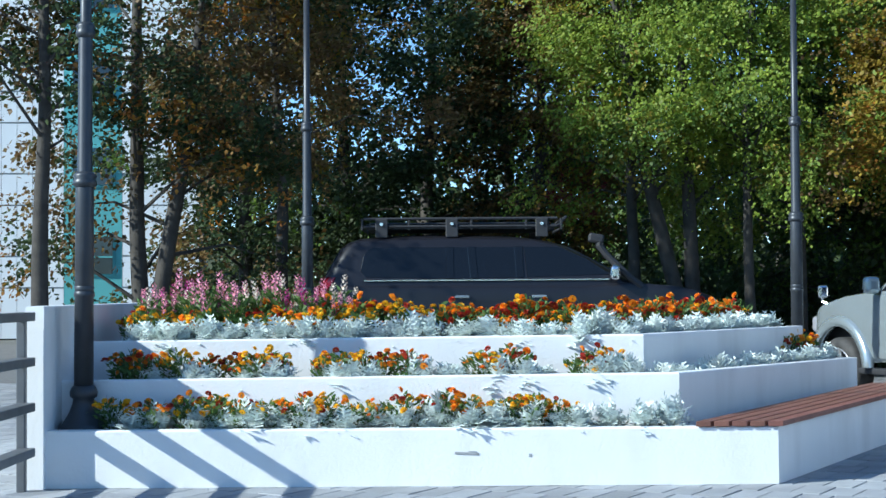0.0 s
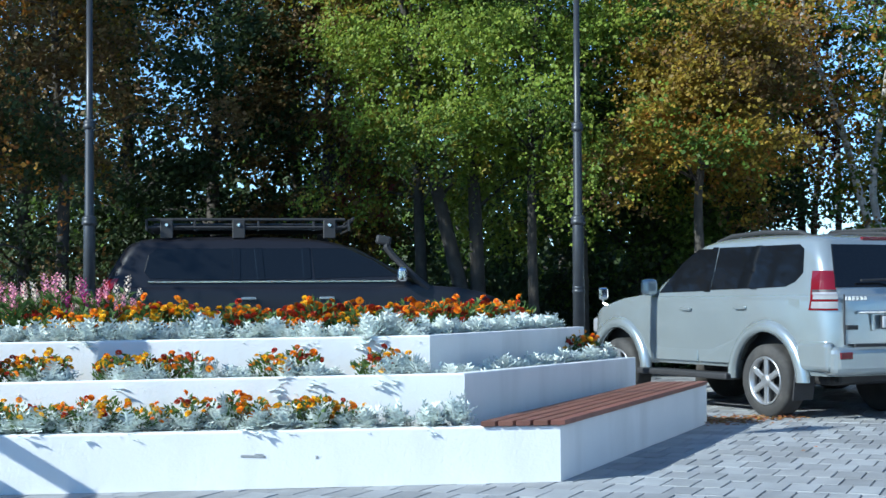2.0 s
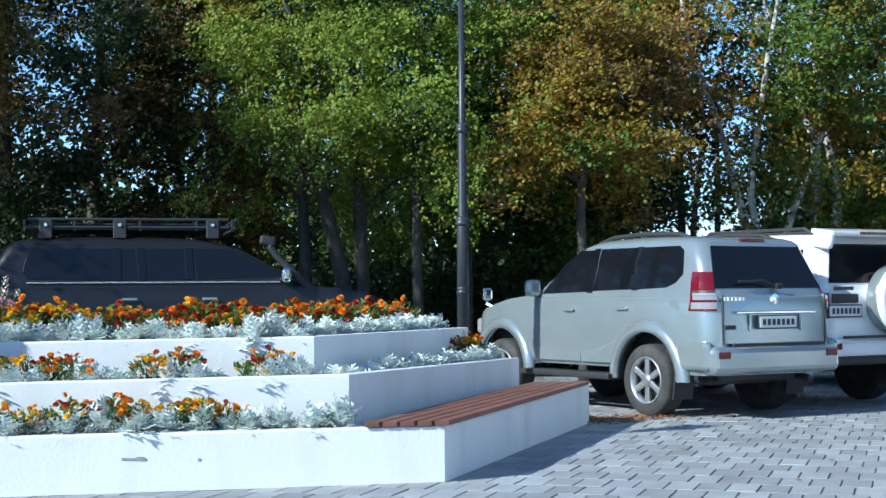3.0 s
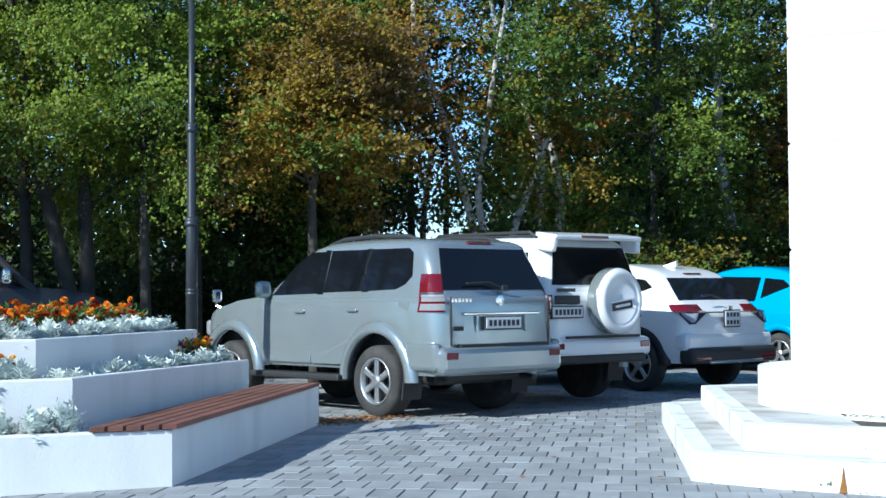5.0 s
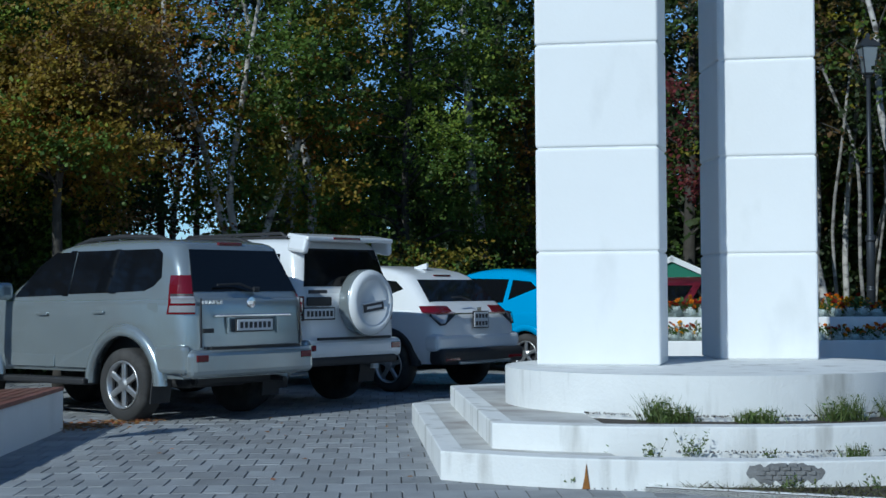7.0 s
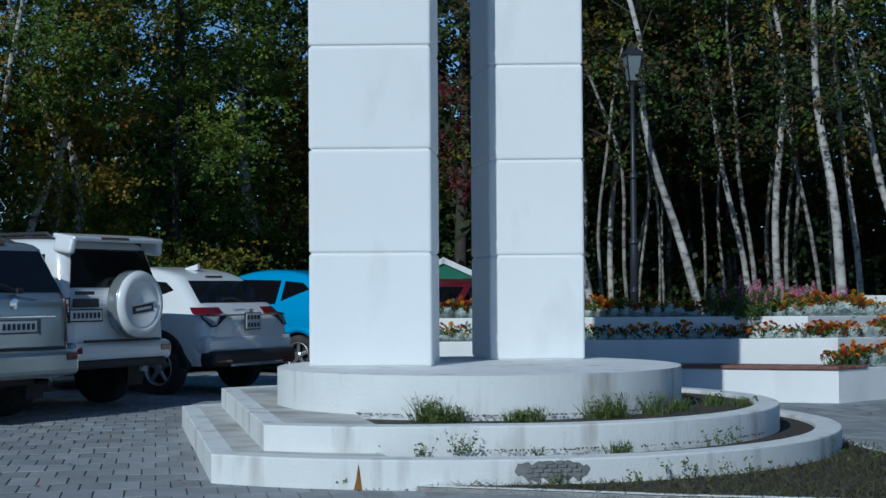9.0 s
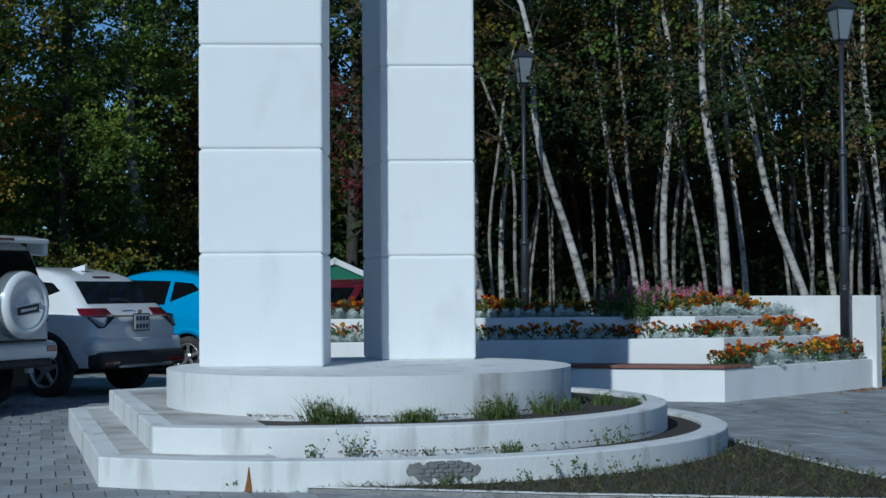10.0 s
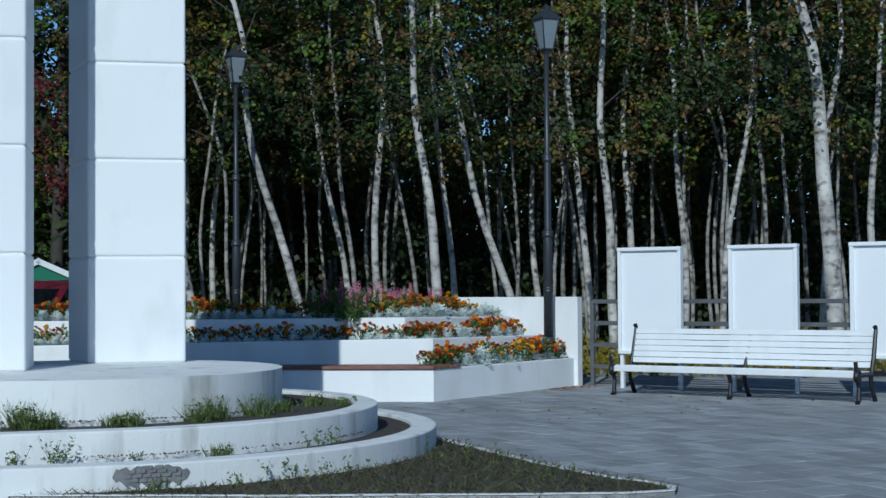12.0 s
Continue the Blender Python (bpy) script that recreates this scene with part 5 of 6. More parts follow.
def make_tree(az, dist, height, base, radius, leaves, kinds, size=0.12, trunk=0.12, bark=None, lean=(0.0, 0.0), label="", stems=1, clumps=34, spread=0.42, name="tree", fine=3.2, droop=0.15):
    """Trunk with limbs, and a crown of separate leaves gathered in uneven clumps."""
    foot = polar(az, dist)
    t = holder(name, pose(foot.x, foot.y, -0.03), label, "tree", "trees")
    bm, limbs = bmesh.new(), bmesh.new()
    tips = []
    for st in range(stems):
        top = np.array([lean[0] * height + (st - (stems - 1) / 2) * height * 0.16, lean[1] * height, height * (0.93 - 0.06 * st)])
        path = []
        for k in range(17):
            f = k / 16
            w = np.array([math.sin(f * (5 if bark is None else 8) + az * 3 + st * 2), math.cos(f * 4 + az * 2), 0]) * (0.14 if bark is None else 0.46) * f + np.array([math.sin(f * 17 + az * 5), math.cos(f * 15 + az), 0]) * (0.03 if bark is None else 0.15) * f
            path.append(np.array([0, 0, 0]) + top * f + w * (1 if k else 0))
        add_tube(bm, path, [trunk * (1.25 if k == 0 else 1.0) * (1 - 0.85 * k / 16) + 0.012 for k in range(17)], 8)
        nb = max(6, int(clumps / stems))
        for k in range(nb):
            f = max(0.05, base / height) + (0.97 - max(0.05, base / height)) * (k + 0.5) / nb
            i = min(15, int(f * 16))
            p = path[i] + (path[i + 1] - path[i]) * (f * 16 - i)
            a = rng.uniform(0, 2 * math.pi)
            reach = radius * rng.uniform(0.35, 1.1) * (1 - 0.45 * max(0.0, (f - 0.55) / 0.45))
            q = p + np.array([math.cos(a) * reach, math.sin(a) * reach, reach * rng.uniform(-0.1, 0.65)])
            q[2] = max(q[2], base * 0.6)
            mid = (p + q) / 2 + np.array([0, 0, 0.12 * reach])
            add_tube(limbs, [p, mid, q], [trunk * 0.22 * (1.1 - f) + 0.009, trunk * 0.13 * (1.1 - f) + 0.006, 0.004], 5)
            tips += [q, q + rng.normal(size=3) * 0.35, mid * 0.45 + q * 0.55]
    part("trunk", bm, bark or M_BARK, t, smooth=True)
    part("branchwork", limbs, M_BARK, t, "dark thin branches", kind="stuff")
    tips = np.array(tips)
    n = int(leaves * fine)
    for kind, quads in sprays(tips, n, size * 1.2 / math.sqrt(fine), spread, kinds, droop).items():
        part("crown", quads_mesh("crown", quads, LEAF[kind]), None, t)
    return t


BROADLEAF = "broadleaf tree with brownish autumn leaves behind the parking row"
DARKTREE = "dense dark green tree behind the parking row"
LIGHTTREE = "tall light green tree turning yellow in autumn"
make_tree(-11.2, 22, 9.5, 1.0, 2.0, 6500, [("brown", 0.4), ("darkgreen", 0.5), ("orange", 0.1)], 0.12, 0.13, label=BROADLEAF, stems=2, lean=(0.05, 0), spread=0.34)
make_tree(-15.0, 20, 8.5, 3.4, 1.9, 4500, [("darkgreen", 0.5), ("brown", 0.5)], 0.12, 0.12, label=BROADLEAF, spread=0.34)
make_tree(-6.2, 23, 7.6, 3.2, 2.0, 7500, [("brown", 0.75), ("ochre", 0.15), ("darkgreen", 0.1)], 0.115, 0.11, label=BROADLEAF, spread=0.34)
for az, d, h, k in ((-7.4, 26.5, 8.6, [("brown", 0.2), ("darkgreen", 0.7), ("green", 0.1)]), (-3.6, 27, 8.6, [("darkgreen", 1.0)]), (-0.6, 26.5, 8.6, [("darkgreen", 1.0)]), (2.6, 28.5, 8.6, [("darkgreen", 0.8), ("green", 0.2)])):
    make_tree(az, d, h, 1.3, 2.4, 8500, k, 0.13, 0.14, label=DARKTREE, clumps=40, spread=0.36)
make_tree(3.6, 26, 8.6, 1.9, 1.65, 10500, [("brown", 0.82), ("ochre", 0.14), ("red", 0.04)], 0.115, 0.13, label=BROADLEAF, clumps=44, spread=0.34)
make_tree(9.6, 23.6, 9, 2.9, 2.1, 10500, [("bright", 0.8), ("yellow", 0.1), ("green", 0.1)], 0.092, 0.13, lean=(-0.13, 0), label=LIGHTTREE, stems=2, spread=0.4, droop=0.4)
make_tree(13.4, 24.6, 9, 2.4, 2.1, 9500, [("bright", 0.75), ("green", 0.25)], 0.095, 0.1, label=LIGHTTREE, clumps=44, droop=0.35)
make_tree(7.3, 24, 9, 2.9, 1.6, 8500, [("bright", 0.75), ("yellow", 0.15), ("green", 0.1)], 0.092, 0.1, label=LIGHTTREE, clumps=44, droop=0.4)
make_tree(11.6, 23, 8.5, 3.2, 1.8, 9000, [("bright", 0.8), ("green", 0.2)], 0.09, 0.08, label=LIGHTTREE, clumps=44, droop=0.4)
make_tree(17.9, 22.6, 5.6, 3.1, 1.5, 12000, [("brown", 0.2), ("ochre", 0.62), ("orange", 0.08), ("green", 0.1)], 0.1, 0.1, label="maple with ochre and brown autumn leaves", clumps=46, spread=0.3, droop=0.05)
make_tree(15.8, 26.5, 5.2, 0.8, 2.0, 6500, [("green", 0.55), ("darkgreen", 0.45)], 0.125, 0.08, label=DARKTREE, spread=0.36)
make_tree(18.7, 25.6, 4.4, 0.9, 1.0, 4000, [("green", 0.6), ("darkgreen", 0.4)], 0.12, 0.07, label=DARKTREE, spread=0.34)
make_tree(15.8, 27, 9.5, 1.5, 2.4, 8000, [("green", 0.75), ("darkgreen", 0.25)], 0.125, 0.14, label=LIGHTTREE)
make_tree(19.0, 26.5, 9, 3.4, 1.6, 7500, [("green", 0.7), ("bright", 0.3)], 0.115, 0.12, label=LIGHTTREE, spread=0.36)
make_tree(21.6, 28, 9, 3.0, 0.9, 3400, [("red", 0.6), ("brown", 0.3), ("green", 0.1)], 0.12, 0.09, label="slim tree with dark red autumn leaves", spread=0.3)
make_tree(25.0, 26, 9, 3.0, 1.15, 4200, [("orange", 0.3), ("yellow", 0.35), ("green", 0.35)], 0.11, 0.08, M_BIRCH, label="slim birch with yellow autumn leaves", stems=3, lean=(-0.06, 0))
make_tree(22.3, 31, 9, 3.0, 1.8, 1200, [("green", 0.6), ("yellow", 0.4)], 0.11, 0.08, M_BIRCH, label="slim birch with thin leaves", stems=2)
make_tree(26.6, 27, 9, 1.5, 2.3, 9500, [("green", 0.6), ("yellow", 0.25), ("ochre", 0.15)], 0.115, 0.1, M_BIRCH, label=LIGHTTREE, stems=2)
make_tree(30.8, 28.6, 9, 0.7, 2.1, 13000, [("bright", 0.45), ("green", 0.55)], 0.1, 0.09, label="dense bright green bushy tree", clumps=46)
make_tree(33.75, 30.5, 12, 4.2, 1.6, 3200, [("green", 0.6), ("yellow", 0.4)], 0.11, 0.13, M_BIRCH, label="tall birch with a pale trunk", lean=(-0.02, 0))
make_tree(35.3, 31.5, 6.2, 0.7, 1.4, 4500, [("orange", 0.35), ("yellow", 0.4), ("green", 0.25)], 0.1, 0.07, label="small tree with golden leaves")
make_tree(37.2, 33, 11, 1.0, 2.3, 8500, [("green", 0.5), ("darkgreen", 0.5)], 0.12, 0.12, label=DARKTREE)
make_tree(40.4, 35, 10, 1.6, 2.2, 6500, [("darkgreen", 0.8), ("green", 0.2)], 0.12, 0.1, label=DARKTREE)
make_tree(40.2, 24, 5.2, 3.3, 0.8, 500, [("red", 1.0)], 0.11, 0.04, label="thin rowan with red leaves", clumps=8, spread=0.2)
# second row, further back
for i, az in enumerate(np.arange(5.5, 46, 3.6)):
    if 19.6 < az < 24.2:
        continue
    make_tree(float(az), 35 + 3 * math.sin(i * 1.7), 11.5, 1.6, 2.6, 3600, [("darkgreen", 0.7), ("green", 0.3)], 0.19, 0.15, label=DARKTREE, clumps=30, spread=0.6, fine=1.5)

# birch wood beside the boards: azimuth of foot, azimuth higher up, distance, trunk radius
BIRCHES = [(46.6, 45.6, 27, 0.14), (47.4, 47.0, 30, 0.1), (51.1, 47.5, 26, 0.13), (52.5, 51.2, 29, 0.1), (53.7, 52.9, 27, 0.12), (56.1, 54.8, 26, 0.16), (56.6, 55.4, 28, 0.1), (59.2, 56.1, 27, 0.13), (59.9, 58.6, 30, 0.11), (61.6, 61.0, 28, 0.12),
           (62.5, 62.0, 27, 0.15), (63.2, 62.6, 29, 0.13), (65.0, 65.2, 28, 0.11), (66.4, 67.1, 27, 0.1), (67.5, 68.3, 29, 0.09), (70.6, 69.6, 24, 0.26), (70.0, 70.2, 27, 0.12), (72.2, 71.9, 27, 0.12), (73.8, 73.0, 29, 0.12), (44.6, 44.3, 29, 0.12)]
FRONT = len(BIRCHES)
for i in range(64):
    a = float(rng.uniform(43.5, 76))
    BIRCHES.append((a, a + float(rng.uniform(-1.6, 0.9)), float(rng.uniform(27.5, 32)), float(rng.uniform(0.035, 0.07))))
THIN = len(BIRCHES)
for i in range(36):
    a = float(rng.uniform(43.5, 76))
    BIRCHES.append((a, a + float(rng.uniform(-1.2, 0.8)), float(rng.uniform(33, 45)), float(rng.uniform(0.05, 0.1))))
WOOD = [("darkgreen", 0.6), ("brown", 0.22), ("green", 0.14), ("yellow", 0.04)]
for i, (a0, a1, d, r) in enumerate(BIRCHES):
    f0, f1 = polar(a0, d), polar(a1, d)
    z_top = 1.35 + d * 0.19
    lean = ((f1.x - f0.x) / z_top, (f1.y - f0.y) / z_top)
    if i < FRONT:
        make_tree(a0, d, 11.0, 4.2, 1.5, 1500, WOOD, 0.1, r * 0.54, M_BIRCH, lean, "white-barked birch at the edge of the wood", clumps=12, spread=0.4, name="birch_tree", fine=1.8)
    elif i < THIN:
        make_tree(a0, d, 10.5, 3.9, 1.4, 1100, WOOD, 0.105, r * 0.62, M_SHADE_BIRCH, lean, "thin birch in the wood with shade-darkened bark", clumps=16, spread=0.4, name="birch_tree", fine=1.4)
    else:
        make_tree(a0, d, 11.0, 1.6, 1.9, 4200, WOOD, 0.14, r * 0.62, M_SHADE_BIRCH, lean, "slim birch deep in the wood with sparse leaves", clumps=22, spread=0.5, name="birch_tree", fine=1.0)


def undergrowth(name, az0, az1, d0, d1, height, count, kind, size, label):
    """Low shrubs and saplings along the edge of the wood."""
    a = np.radians(rng.uniform(az0, az1, count))
    d = rng.uniform(d0, d1, count)
    z = height * rng.uniform(0, 1, count) ** 1.3 * (0.55 + 0.45 * np.sin(a * 61) * np.cos(a * 23 + d * 0.9))
    p = np.stack([np.sin(a) * d, np.cos(a) * d, np.abs(z) + 0.03], 1)
    ob = new(name, quads_mesh(name, leaf_quads(p, size), LEAF[kind]))
    return tagged(ob, label, "undergrowth", kind="stuff")


undergrowth("undergrowth", -9, 20, 25, 31, 2.6, 30000, "darkgreen", 0.12, "dark green shrubs under the trees")
undergrowth("undergrowth", -9, 18.6, 32, 40, 3.4, 16000, "darkgreen", 0.2, "dark shrubs deeper between the trees")
undergrowth("undergrowth", 20, 38.5, 28, 33, 2.4, 20000, "darkgreen", 0.12, "dark green shrubs under the trees")
undergrowth("undergrowth", 43, 78, 30, 46, 3.4, 34000, "darkgreen", 0.14, "dark shrubs under the birches")
undergrowth("undergrowth", 43, 78, 23.5, 30, 0.7, 9000, "yellow", 0.1, "dry yellow-green grass and weeds behind the fence")
undergrowth("far_wood", -9, 18.6, 42, 54, 10, 17000, "darkgreen", 0.34, "dark far wood behind the trees")
undergrowth("far_wood", 24.6, 80, 46, 58, 13, 52000, "darkgreen", 0.4, "dark far wood behind the birches")
# unseen ring of leaves, added to darken car reflections and cut sky fill
undergrowth("far_wood", 95, 322, 45, 60, 9, 9000, "darkgreen", 0.9, "unseen dark trees added behind the viewer to dim car reflections")

# ---- grass bed with its kerb at the foot of the monument ----
def on_arc(r, a):
    return (CX + r * math.cos(radians(a)), CY + r * math.sin(radians(a)))


bed_outer = [(6.56, 7.88), (7.1, 7.02), (7.48, 6.36), (7.78, 5.95), (8.32, 5.12), (8.78, 4.5), (9.05, 4.3), (9.27, 4.38), (9.42, 4.62), (9.5, 4.95), (9.79, 5.5), (10.19, 6.12), (10.71, 6.88), (11.25, 7.66), on_arc(3.2, -22)]
bed_inner = [on_arc(3.05, -22 - 118 * k / 24) for k in range(25)]
grass_bed = holder("grass_bed", Matrix.Identity(4), "patchy dry grass bed with a low white kerb", "flower bed", kind="structure")
part("soil", prism(bed_outer + bed_inner, -0.02, 0.035), M_SOIL, grass_bed)
part("kerb", band(offset_line(bed_outer, -0.0), offset_line(bed_outer, 0.07), -0.02, 0.04, 0.01), M_WHITE_OLD, grass_bed)


def in_poly(p, poly):
    x, y = p
    c = False
    for (x0, y0), (x1, y1) in zip(poly, poly[1:] + poly[:1]):
        if (y0 > y) != (y1 > y) and x < (x1 - x0) * (y - y0) / (y1 - y0) + x0:
            c = not c
    return c


pts = []
poly = bed_outer + bed_inner
while len(pts) < 5200:
    p = (rng.uniform(6.5, 12.0), rng.uniform(4.2, 8.9))
    if in_poly(p, poly):
        pts.append((*p, 0.035))
pts = np.array(pts)


def blades(p, height, width, lean=0.5):
    n = len(p)
    d = unit(np.concatenate([rng.normal(size=(n, 2)) * lean, np.ones((n, 1))], 1))
    s = unit(np.cross(d, rng.normal(size=(n, 3))))
    h = (height * rng.uniform(0.4, 1.3, n))[:, None]
    w = width
    bend = np.concatenate([d[:, :2] * h * 0.35, np.zeros((n, 1))], 1)
    return np.stack([p - s * w, p + s * w, p + d * h + bend + s * w * 0.15, p + d * h + bend - s * w * 0.15], 1)


M_DULL_GRASS = leaf_material("dull_grass", (0.085, 0.085, 0.035), 0.5, 0.2)
tagged(new("grass", quads_mesh("grass", blades(pts, 0.055, 0.004, 0.9), M_DULL_GRASS)), "short patchy olive grass in the bed", "grass", kind="stuff")


def weed(x, y, z, height, n, spread, label):
    a = rng.normal(size=(n, 2)) * spread
    p = np.concatenate([a, np.zeros((n, 1))], 1)
    ob = new("weed", quads_mesh("weed", blades(p, height, 0.0038, 0.3), M_GRASS))
    ob.matrix_basis = pose(x, y, z)
    tagged(ob, label, "weed", kind="stuff")


def on_step(r, az, z):
    """A spot on the camera side of a round step, at an azimuth."""
    a = radians(az)
    d = Vector((math.sin(a), math.cos(a)))
    c = Vector((CX, CY))
    b = d.dot(c)
    q = b - math.sqrt(max(0.0, b * b - c.length_squared + r * r))
    return (d.x * q, d.y * q, z)


def herb(x, y, z, height, stems, spread, label):
    """A small weed: upright stems with little leaves up their length."""
    out = []
    for k in range(stems):
        root = np.array([*(rng.normal(size=2) * spread), 0.0])
        tip = root + np.array([*(rng.normal(size=2) * 0.3 * height), height * rng.uniform(0.6, 1.1)])
        out.append(np.array([root - [0.002, 0, 0], root + [0.002, 0, 0], tip + [0.001, 0, 0], tip - [0.001, 0, 0]])[None])
        n = int(4 + height * 32)
        f = rng.uniform(0.1, 1.0, n)[:, None]
        out.append(leaf_quads(root + (tip - root) * f + rng.normal(size=(n, 3)) * 0.012, 0.034, 0.1, 0.4))
    ob = new("weed", quads_mesh("weed", np.concatenate(out), M_GRASS))
    ob.matrix_basis = pose(x, y, z)
    tagged(ob, label, "weed", kind="stuff")


for az, h in ((40.1, 0.19), (40.5, 0.15), (41.2, 0.12), (43.6, 0.09), (44.2, 0.11), (46.7, 0.15), (47.4, 0.17), (48.8, 0.17), (49.7, 0.12), (51.0, 0.1), (52.0, 0.08)):
    weed(*on_step(1.88, az, 0.36), h, 120, 0.05, "green grass tuft in the step soil")
    herb(*on_step(1.9, az + 0.1, 0.36), h * 1.05, 9, 0.05, "bushy green weed in the step soil")
for az, h in ((38.2, 0.07), (39.9, 0.12), (41.3, 0.2), (41.6, 0.15), (44.4, 0.08), (47.6, 0.09), (51.0, 0.17), (51.6, 0.14)):
    herb(*on_step(2.72, az, 0.18), h, 5, 0.03, "thin green weed in the step soil")
weed(*on_step(2.72, 47.4, 0.18), 0.09, 90, 0.05, "short grass tuft in the step soil")
for az, h in ((36.9, 0.05), (45.3, 0.12), (45.6, 0.1), (48.0, 0.14), (49.3, 0.2), (50.2, 0.16), (51.4, 0.2), (52.3, 0.13), (54.0, 0.2), (55.2, 0.22), (56.6, 0.24), (58.0, 0.2), (59.0, 0.18), (60.3, 0.15)):
    herb(*(on_step(3.24, az, 0)[:2] if az < 54 else tuple(polar(az, 12.3 - (az - 55) * 0.35))), 0.04, h * 0.75, 4, 0.06, "thin weed at the foot of the steps")
# dry soil crumbs along the joints of the steps
crumbs = []
for r, z, n, hi in ((1.8, 0.362, 420, 49.4), (2.635, 0.182, 380, 52.8), (3.14, 0.006, 260, 54.8)):
    for a in rng.uniform(37.5, hi, n):
        crumbs.append(np.array(on_step(r + abs(rng.normal()) * 0.025, float(a), z + 0.035 * (z > 0.1) + rng.uniform(0, 0.012))))
crumbs = leaf_quads(np.array(crumbs), 0.016, 0.0, 0.7)
tagged(new("soil_crumbs", quads_mesh("soil_crumbs", crumbs, M_SOIL)), "dark soil crumbs along the foot of the steps", "soil", kind="stuff")

# chipped render with bare brick, and a rust streak
M_BARE = material("bare_grey_brick", (0.2, 0.2, 0.2), 0.9, spread=0.25, scale=10, bump=0.8, bump_scale=60)
M_RUST = material("rust_stain", (0.3, 0.13, 0.03), 0.9, spread=0.3, scale=14)
chip = holder("bare_patch", Matrix.Identity(4), "bare grey brick patch where white render fell off", "patch", kind="structure")
patch_bm = bmesh.new()
rim = []
for k in range(23):
    f = k / 22
    a = 43.5 + 2.85 * f
    half = 0.062 * math.sqrt(max(0.0, 1 - (2 * f - 1) ** 2)) ** 0.8 * (1 + 0.25 * math.sin(k * 2.1)) + 0.006
    mid = 0.128 + 0.012 * math.sin(k * 0.9)
    x, y, _ = on_step(3.1215, a, 0)
    xi, yi, _ = on_step(3.1, a, 0)
    rim.append([patch_bm.verts.new(p) for p in ((x, y, mid - half), (x, y, min(mid + half * 1.05, 0.198)), (xi, yi, min(mid + half * 1.05, 0.198)), (xi, yi, mid - half))])
for p, q in zip(rim, rim[1:]):
    for k in range(4):
        patch_bm.faces.new((p[k], p[(k + 1) % 4], q[(k + 1) % 4], q[k]))
part("mortar", patch_bm, M_BARE, chip, "rough grey mortar")
rows_z = [0.1, 0.13, 0.16, 0.185]
for j, z in enumerate(rows_z):
    lo, hi = ((44.3, 45.6), (43.9, 46.0), (44.2, 45.9), (44.7, 45.5))[j]
    a = lo + 0.1 * (j % 2)
    while a < hi:
        x, y, _ = on_step(3.121, a, 0)
        w = 0.06 * float(rng.uniform(0.8, 1.2))
        part("brick", box((w, 0.014, 0.028), (0, 0, 0), (0, 0, 0), 0.004), M_BARE, chip).matrix_basis = pose(x, y, z + float(rng.uniform(-0.002, 0.002)), 0, 0, -a)
        a += math.degrees((w + 0.004) / 10.3)
x, y, _ = on_step(3.192, 37.55, 0)
streak = new("rust_streak", mesh_bm("rust_streak", flat_patch([(-0.028, 0, 0.004), (0.026, 0, 0.004), (0.012, 0, 0.09), (0.001, 0, 0.175), (-0.012, 0, 0.08)], (0, -1, 0), 0.003), M_RUST))
streak.matrix_basis = pose(x, y, 0, 0, 0, -37.5)
tagged(streak, "narrow rust-brown streak down the white step", "stain", kind="structure")

# scuff marks on the planter's front wall
M_SCUFF = material("grey_scuff", (0.3, 0.31, 0.31), 0.9, spread=0.3, scale=30)
for sx, sz, sw, sh in ((0.16, 0.225, 0.17, 0.018), (0.6, 0.21, 0.02, 0.022), (0.2, 0.238, 0.06, 0.008)):
    sc = new("scuff_mark", mesh_bm("scuff_mark", box((sw, 0.006, sh), (sx, 10.499, sz), (0, 3, 0), 0.002), M_SCUFF))
    tagged(sc, "grey scrape in the white planter wall", "scuff", kind="structure")

# ---- fallen leaves ----
def litter(count, spots):
    p = []
    for x, y, sx, sy, w in spots:
        k = int(count * w)
        p.append(np.stack([rng.normal(x, sx, k), rng.normal(y, sy, k), rng.uniform(0.012, 0.03, k)], 1))
    p = np.concatenate(p)
    q = leaf_quads(p, 0.06, 0.0, 0.7)
    q[:, :, 2] = p[:, None, 2] + (q[:, :, 2] - p[:, None, 2]) * 0.25
    return quads_mesh("fallen_leaves", q, M_DRY)


tagged(new("fallen_leaves", litter(900, [(5.0, 15.0, 0.22, 0.25, 0.45), (5.45, 15.15, 0.25, 0.15, 0.25), (18.2, 10.2, 0.35, 0.06, 0.12), (16, 8.2, 1.6, 1.2, 0.08), (5.6, 13.2, 1.5, 1.5, 0.04)])), "dry brown fallen leaves on the pavers", "leaves", kind="stuff")

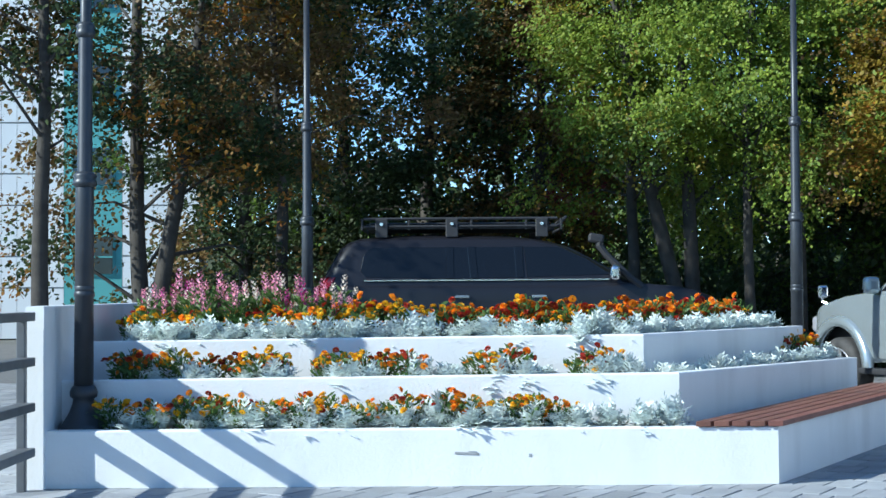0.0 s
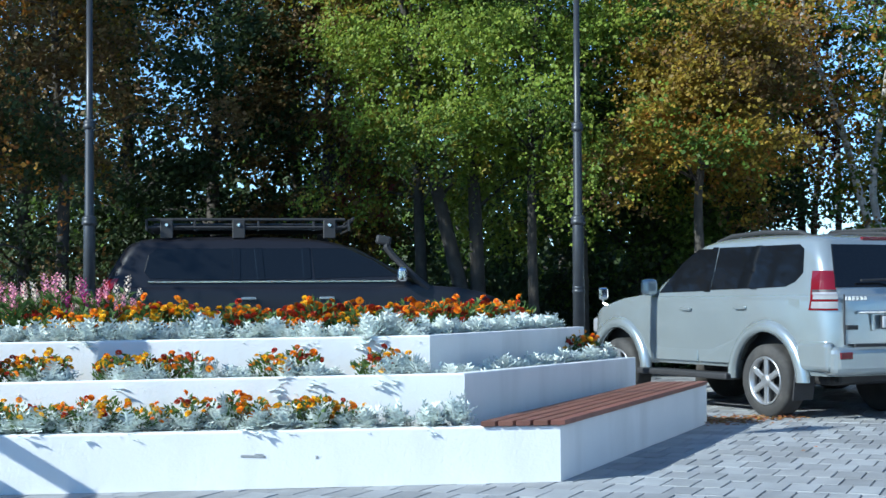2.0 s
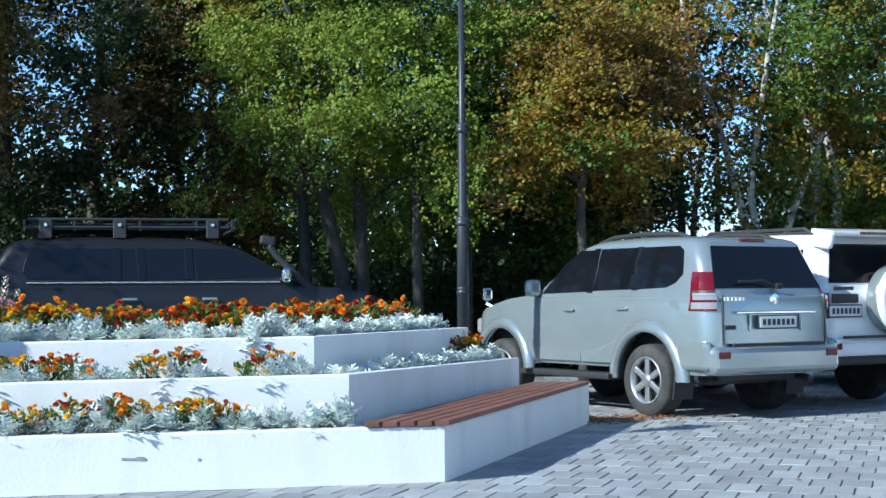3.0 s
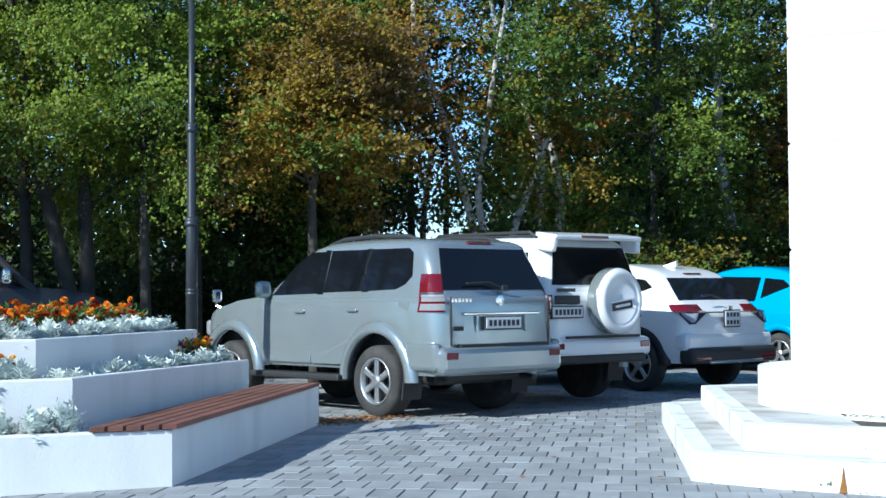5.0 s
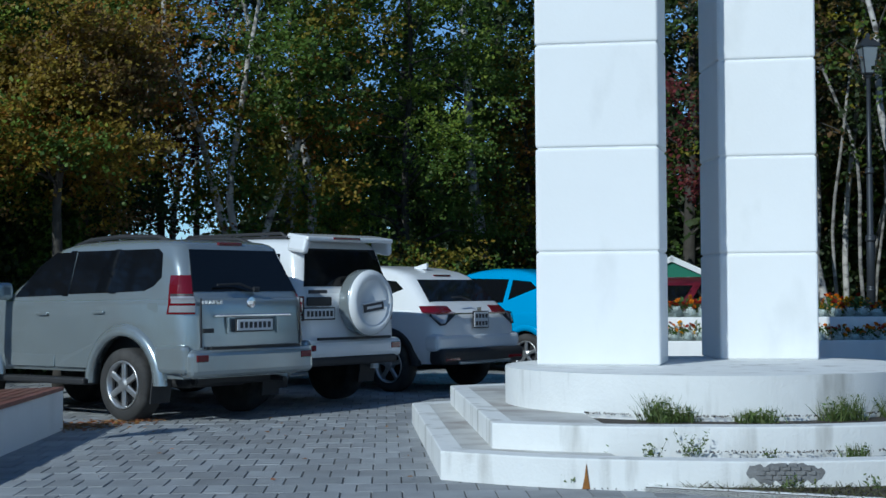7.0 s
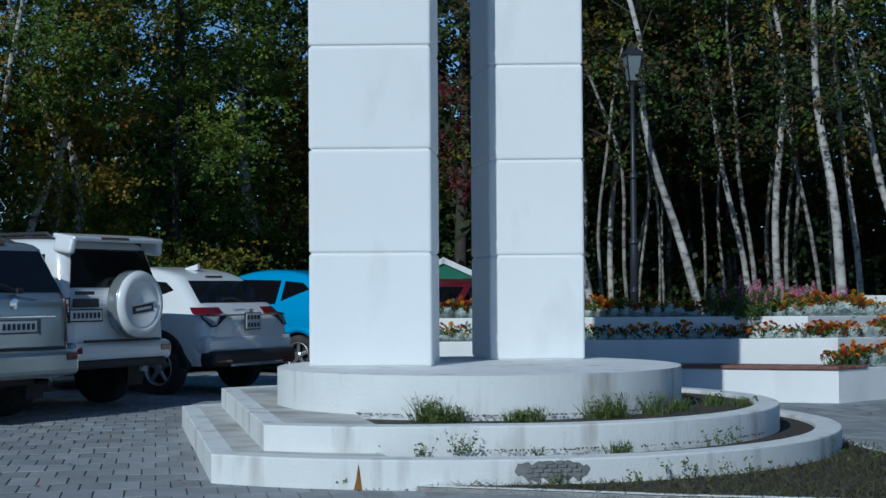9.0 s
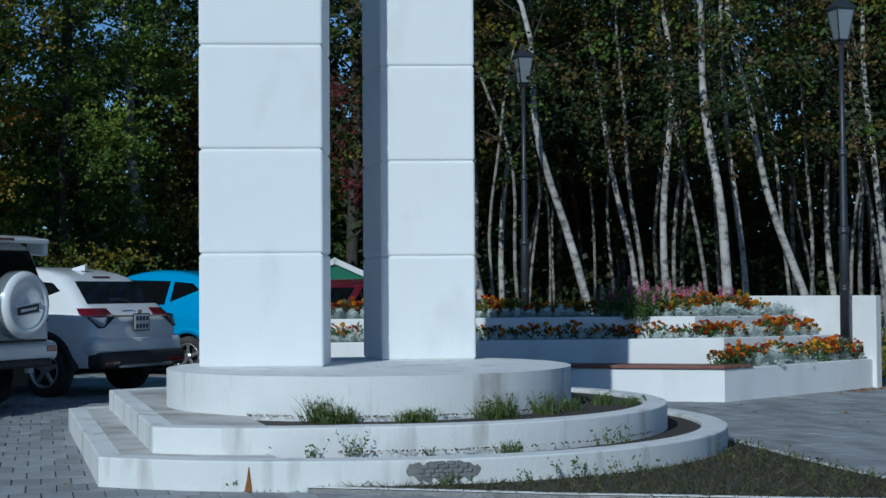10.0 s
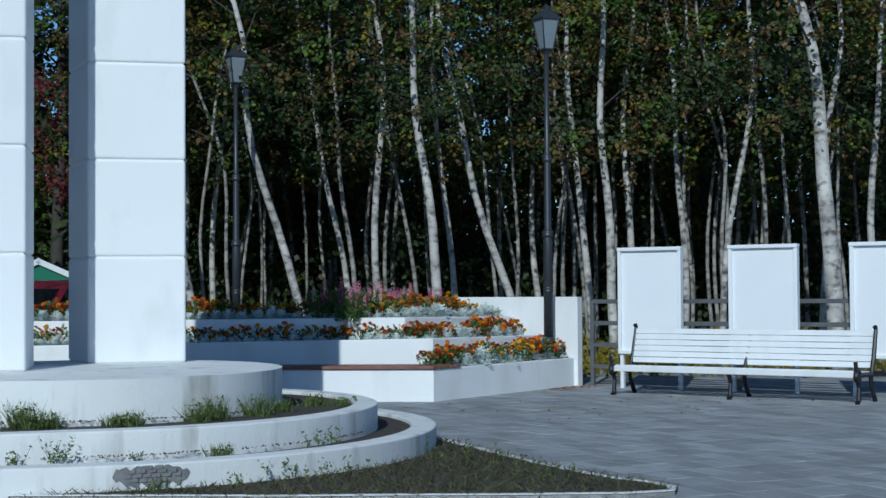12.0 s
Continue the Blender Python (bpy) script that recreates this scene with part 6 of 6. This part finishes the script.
# ---- pavers, laid in rows along the bench line ----
PU, PV = Vector((0.866, -0.5)), Vector((0.5, 0.866))
PW, PD = 0.21, 0.42
pavement = holder("pavement", Matrix.Identity(4), "grey concrete pavers laid in staggered rows", "pavement", kind="structure")
part("paver_bed", mesh_from("paver_bed", [(-9, -5, -0.009), (26, -5, -0.009), (26, 30, -0.009), (-9, 30, -0.009)], [(0, 1, 2, 3)], M_SAND), None, pavement, "dark sand between the pavers")


def paver_verts(w, d, ch=0.005):
    a, b = w / 2 - 0.003, d / 2 - 0.003
    top = [(-a + ch, -b + ch, 0), (a - ch, -b + ch, 0), (a - ch, b - ch, 0), (-a + ch, b - ch, 0)]
    low = [(-a, -b, -0.014), (a, -b, -0.014), (a, b, -0.014), (-a, b, -0.014)]
    return top + low


PF = [(0, 1, 2, 3), (4, 5, 1, 0), (5, 6, 2, 1), (6, 7, 3, 2), (7, 4, 0, 3)]
piece = mesh_from("paver", paver_verts(PW, PD), PF, M_PAVER_ONE)
rot = math.degrees(math.atan2(PU.y, PU.x))
near, verts, faces = [], [], []
cs, sn = math.cos(radians(rot)), math.sin(radians(rot))
pv = paver_verts(PW, PD)
for j in range(-30, 80):
    for i in range(-110, 140):
        u, v = (i + 0.5 * (j % 2)) * PW, j * PD
        x, y = PU.x * u + PV.x * v, PU.y * u + PV.y * v
        if not (-8 < x < 23 and -4 < y < 23):
            continue
        if (x - CX) ** 2 + (y - CY) ** 2 < 2.4 ** 2:
            continue
        if 4.2 < x < 7.2 and 9.2 < y < 14.2 and len(near) < 300 and x - 2.6 > (y - 10.5) * 0.577 + 0.3:
            near.append((x, y))
            continue
        k = len(verts)
        dz, tx, ty = rng.uniform(-0.003, 0.002), rng.uniform(-0.01, 0.01), rng.uniform(-0.008, 0.008)
        verts += [(x + a * cs - b * sn, y + a * sn + b * cs, c + dz + a * tx + b * ty) for a, b, c in pv]
        faces += [tuple(k + q for q in f) for f in PF]
part("paver_field", mesh_from("paver_field", verts, faces, M_PAVER), None, pavement, kind="stuff")
for x, y in near:
    o = part("paver", piece, None, pavement)
    o.matrix_basis = pose(x, y, rng.uniform(-0.003, 0.002), rng.uniform(-0.4, 0.4), rng.uniform(-0.5, 0.5), rot)
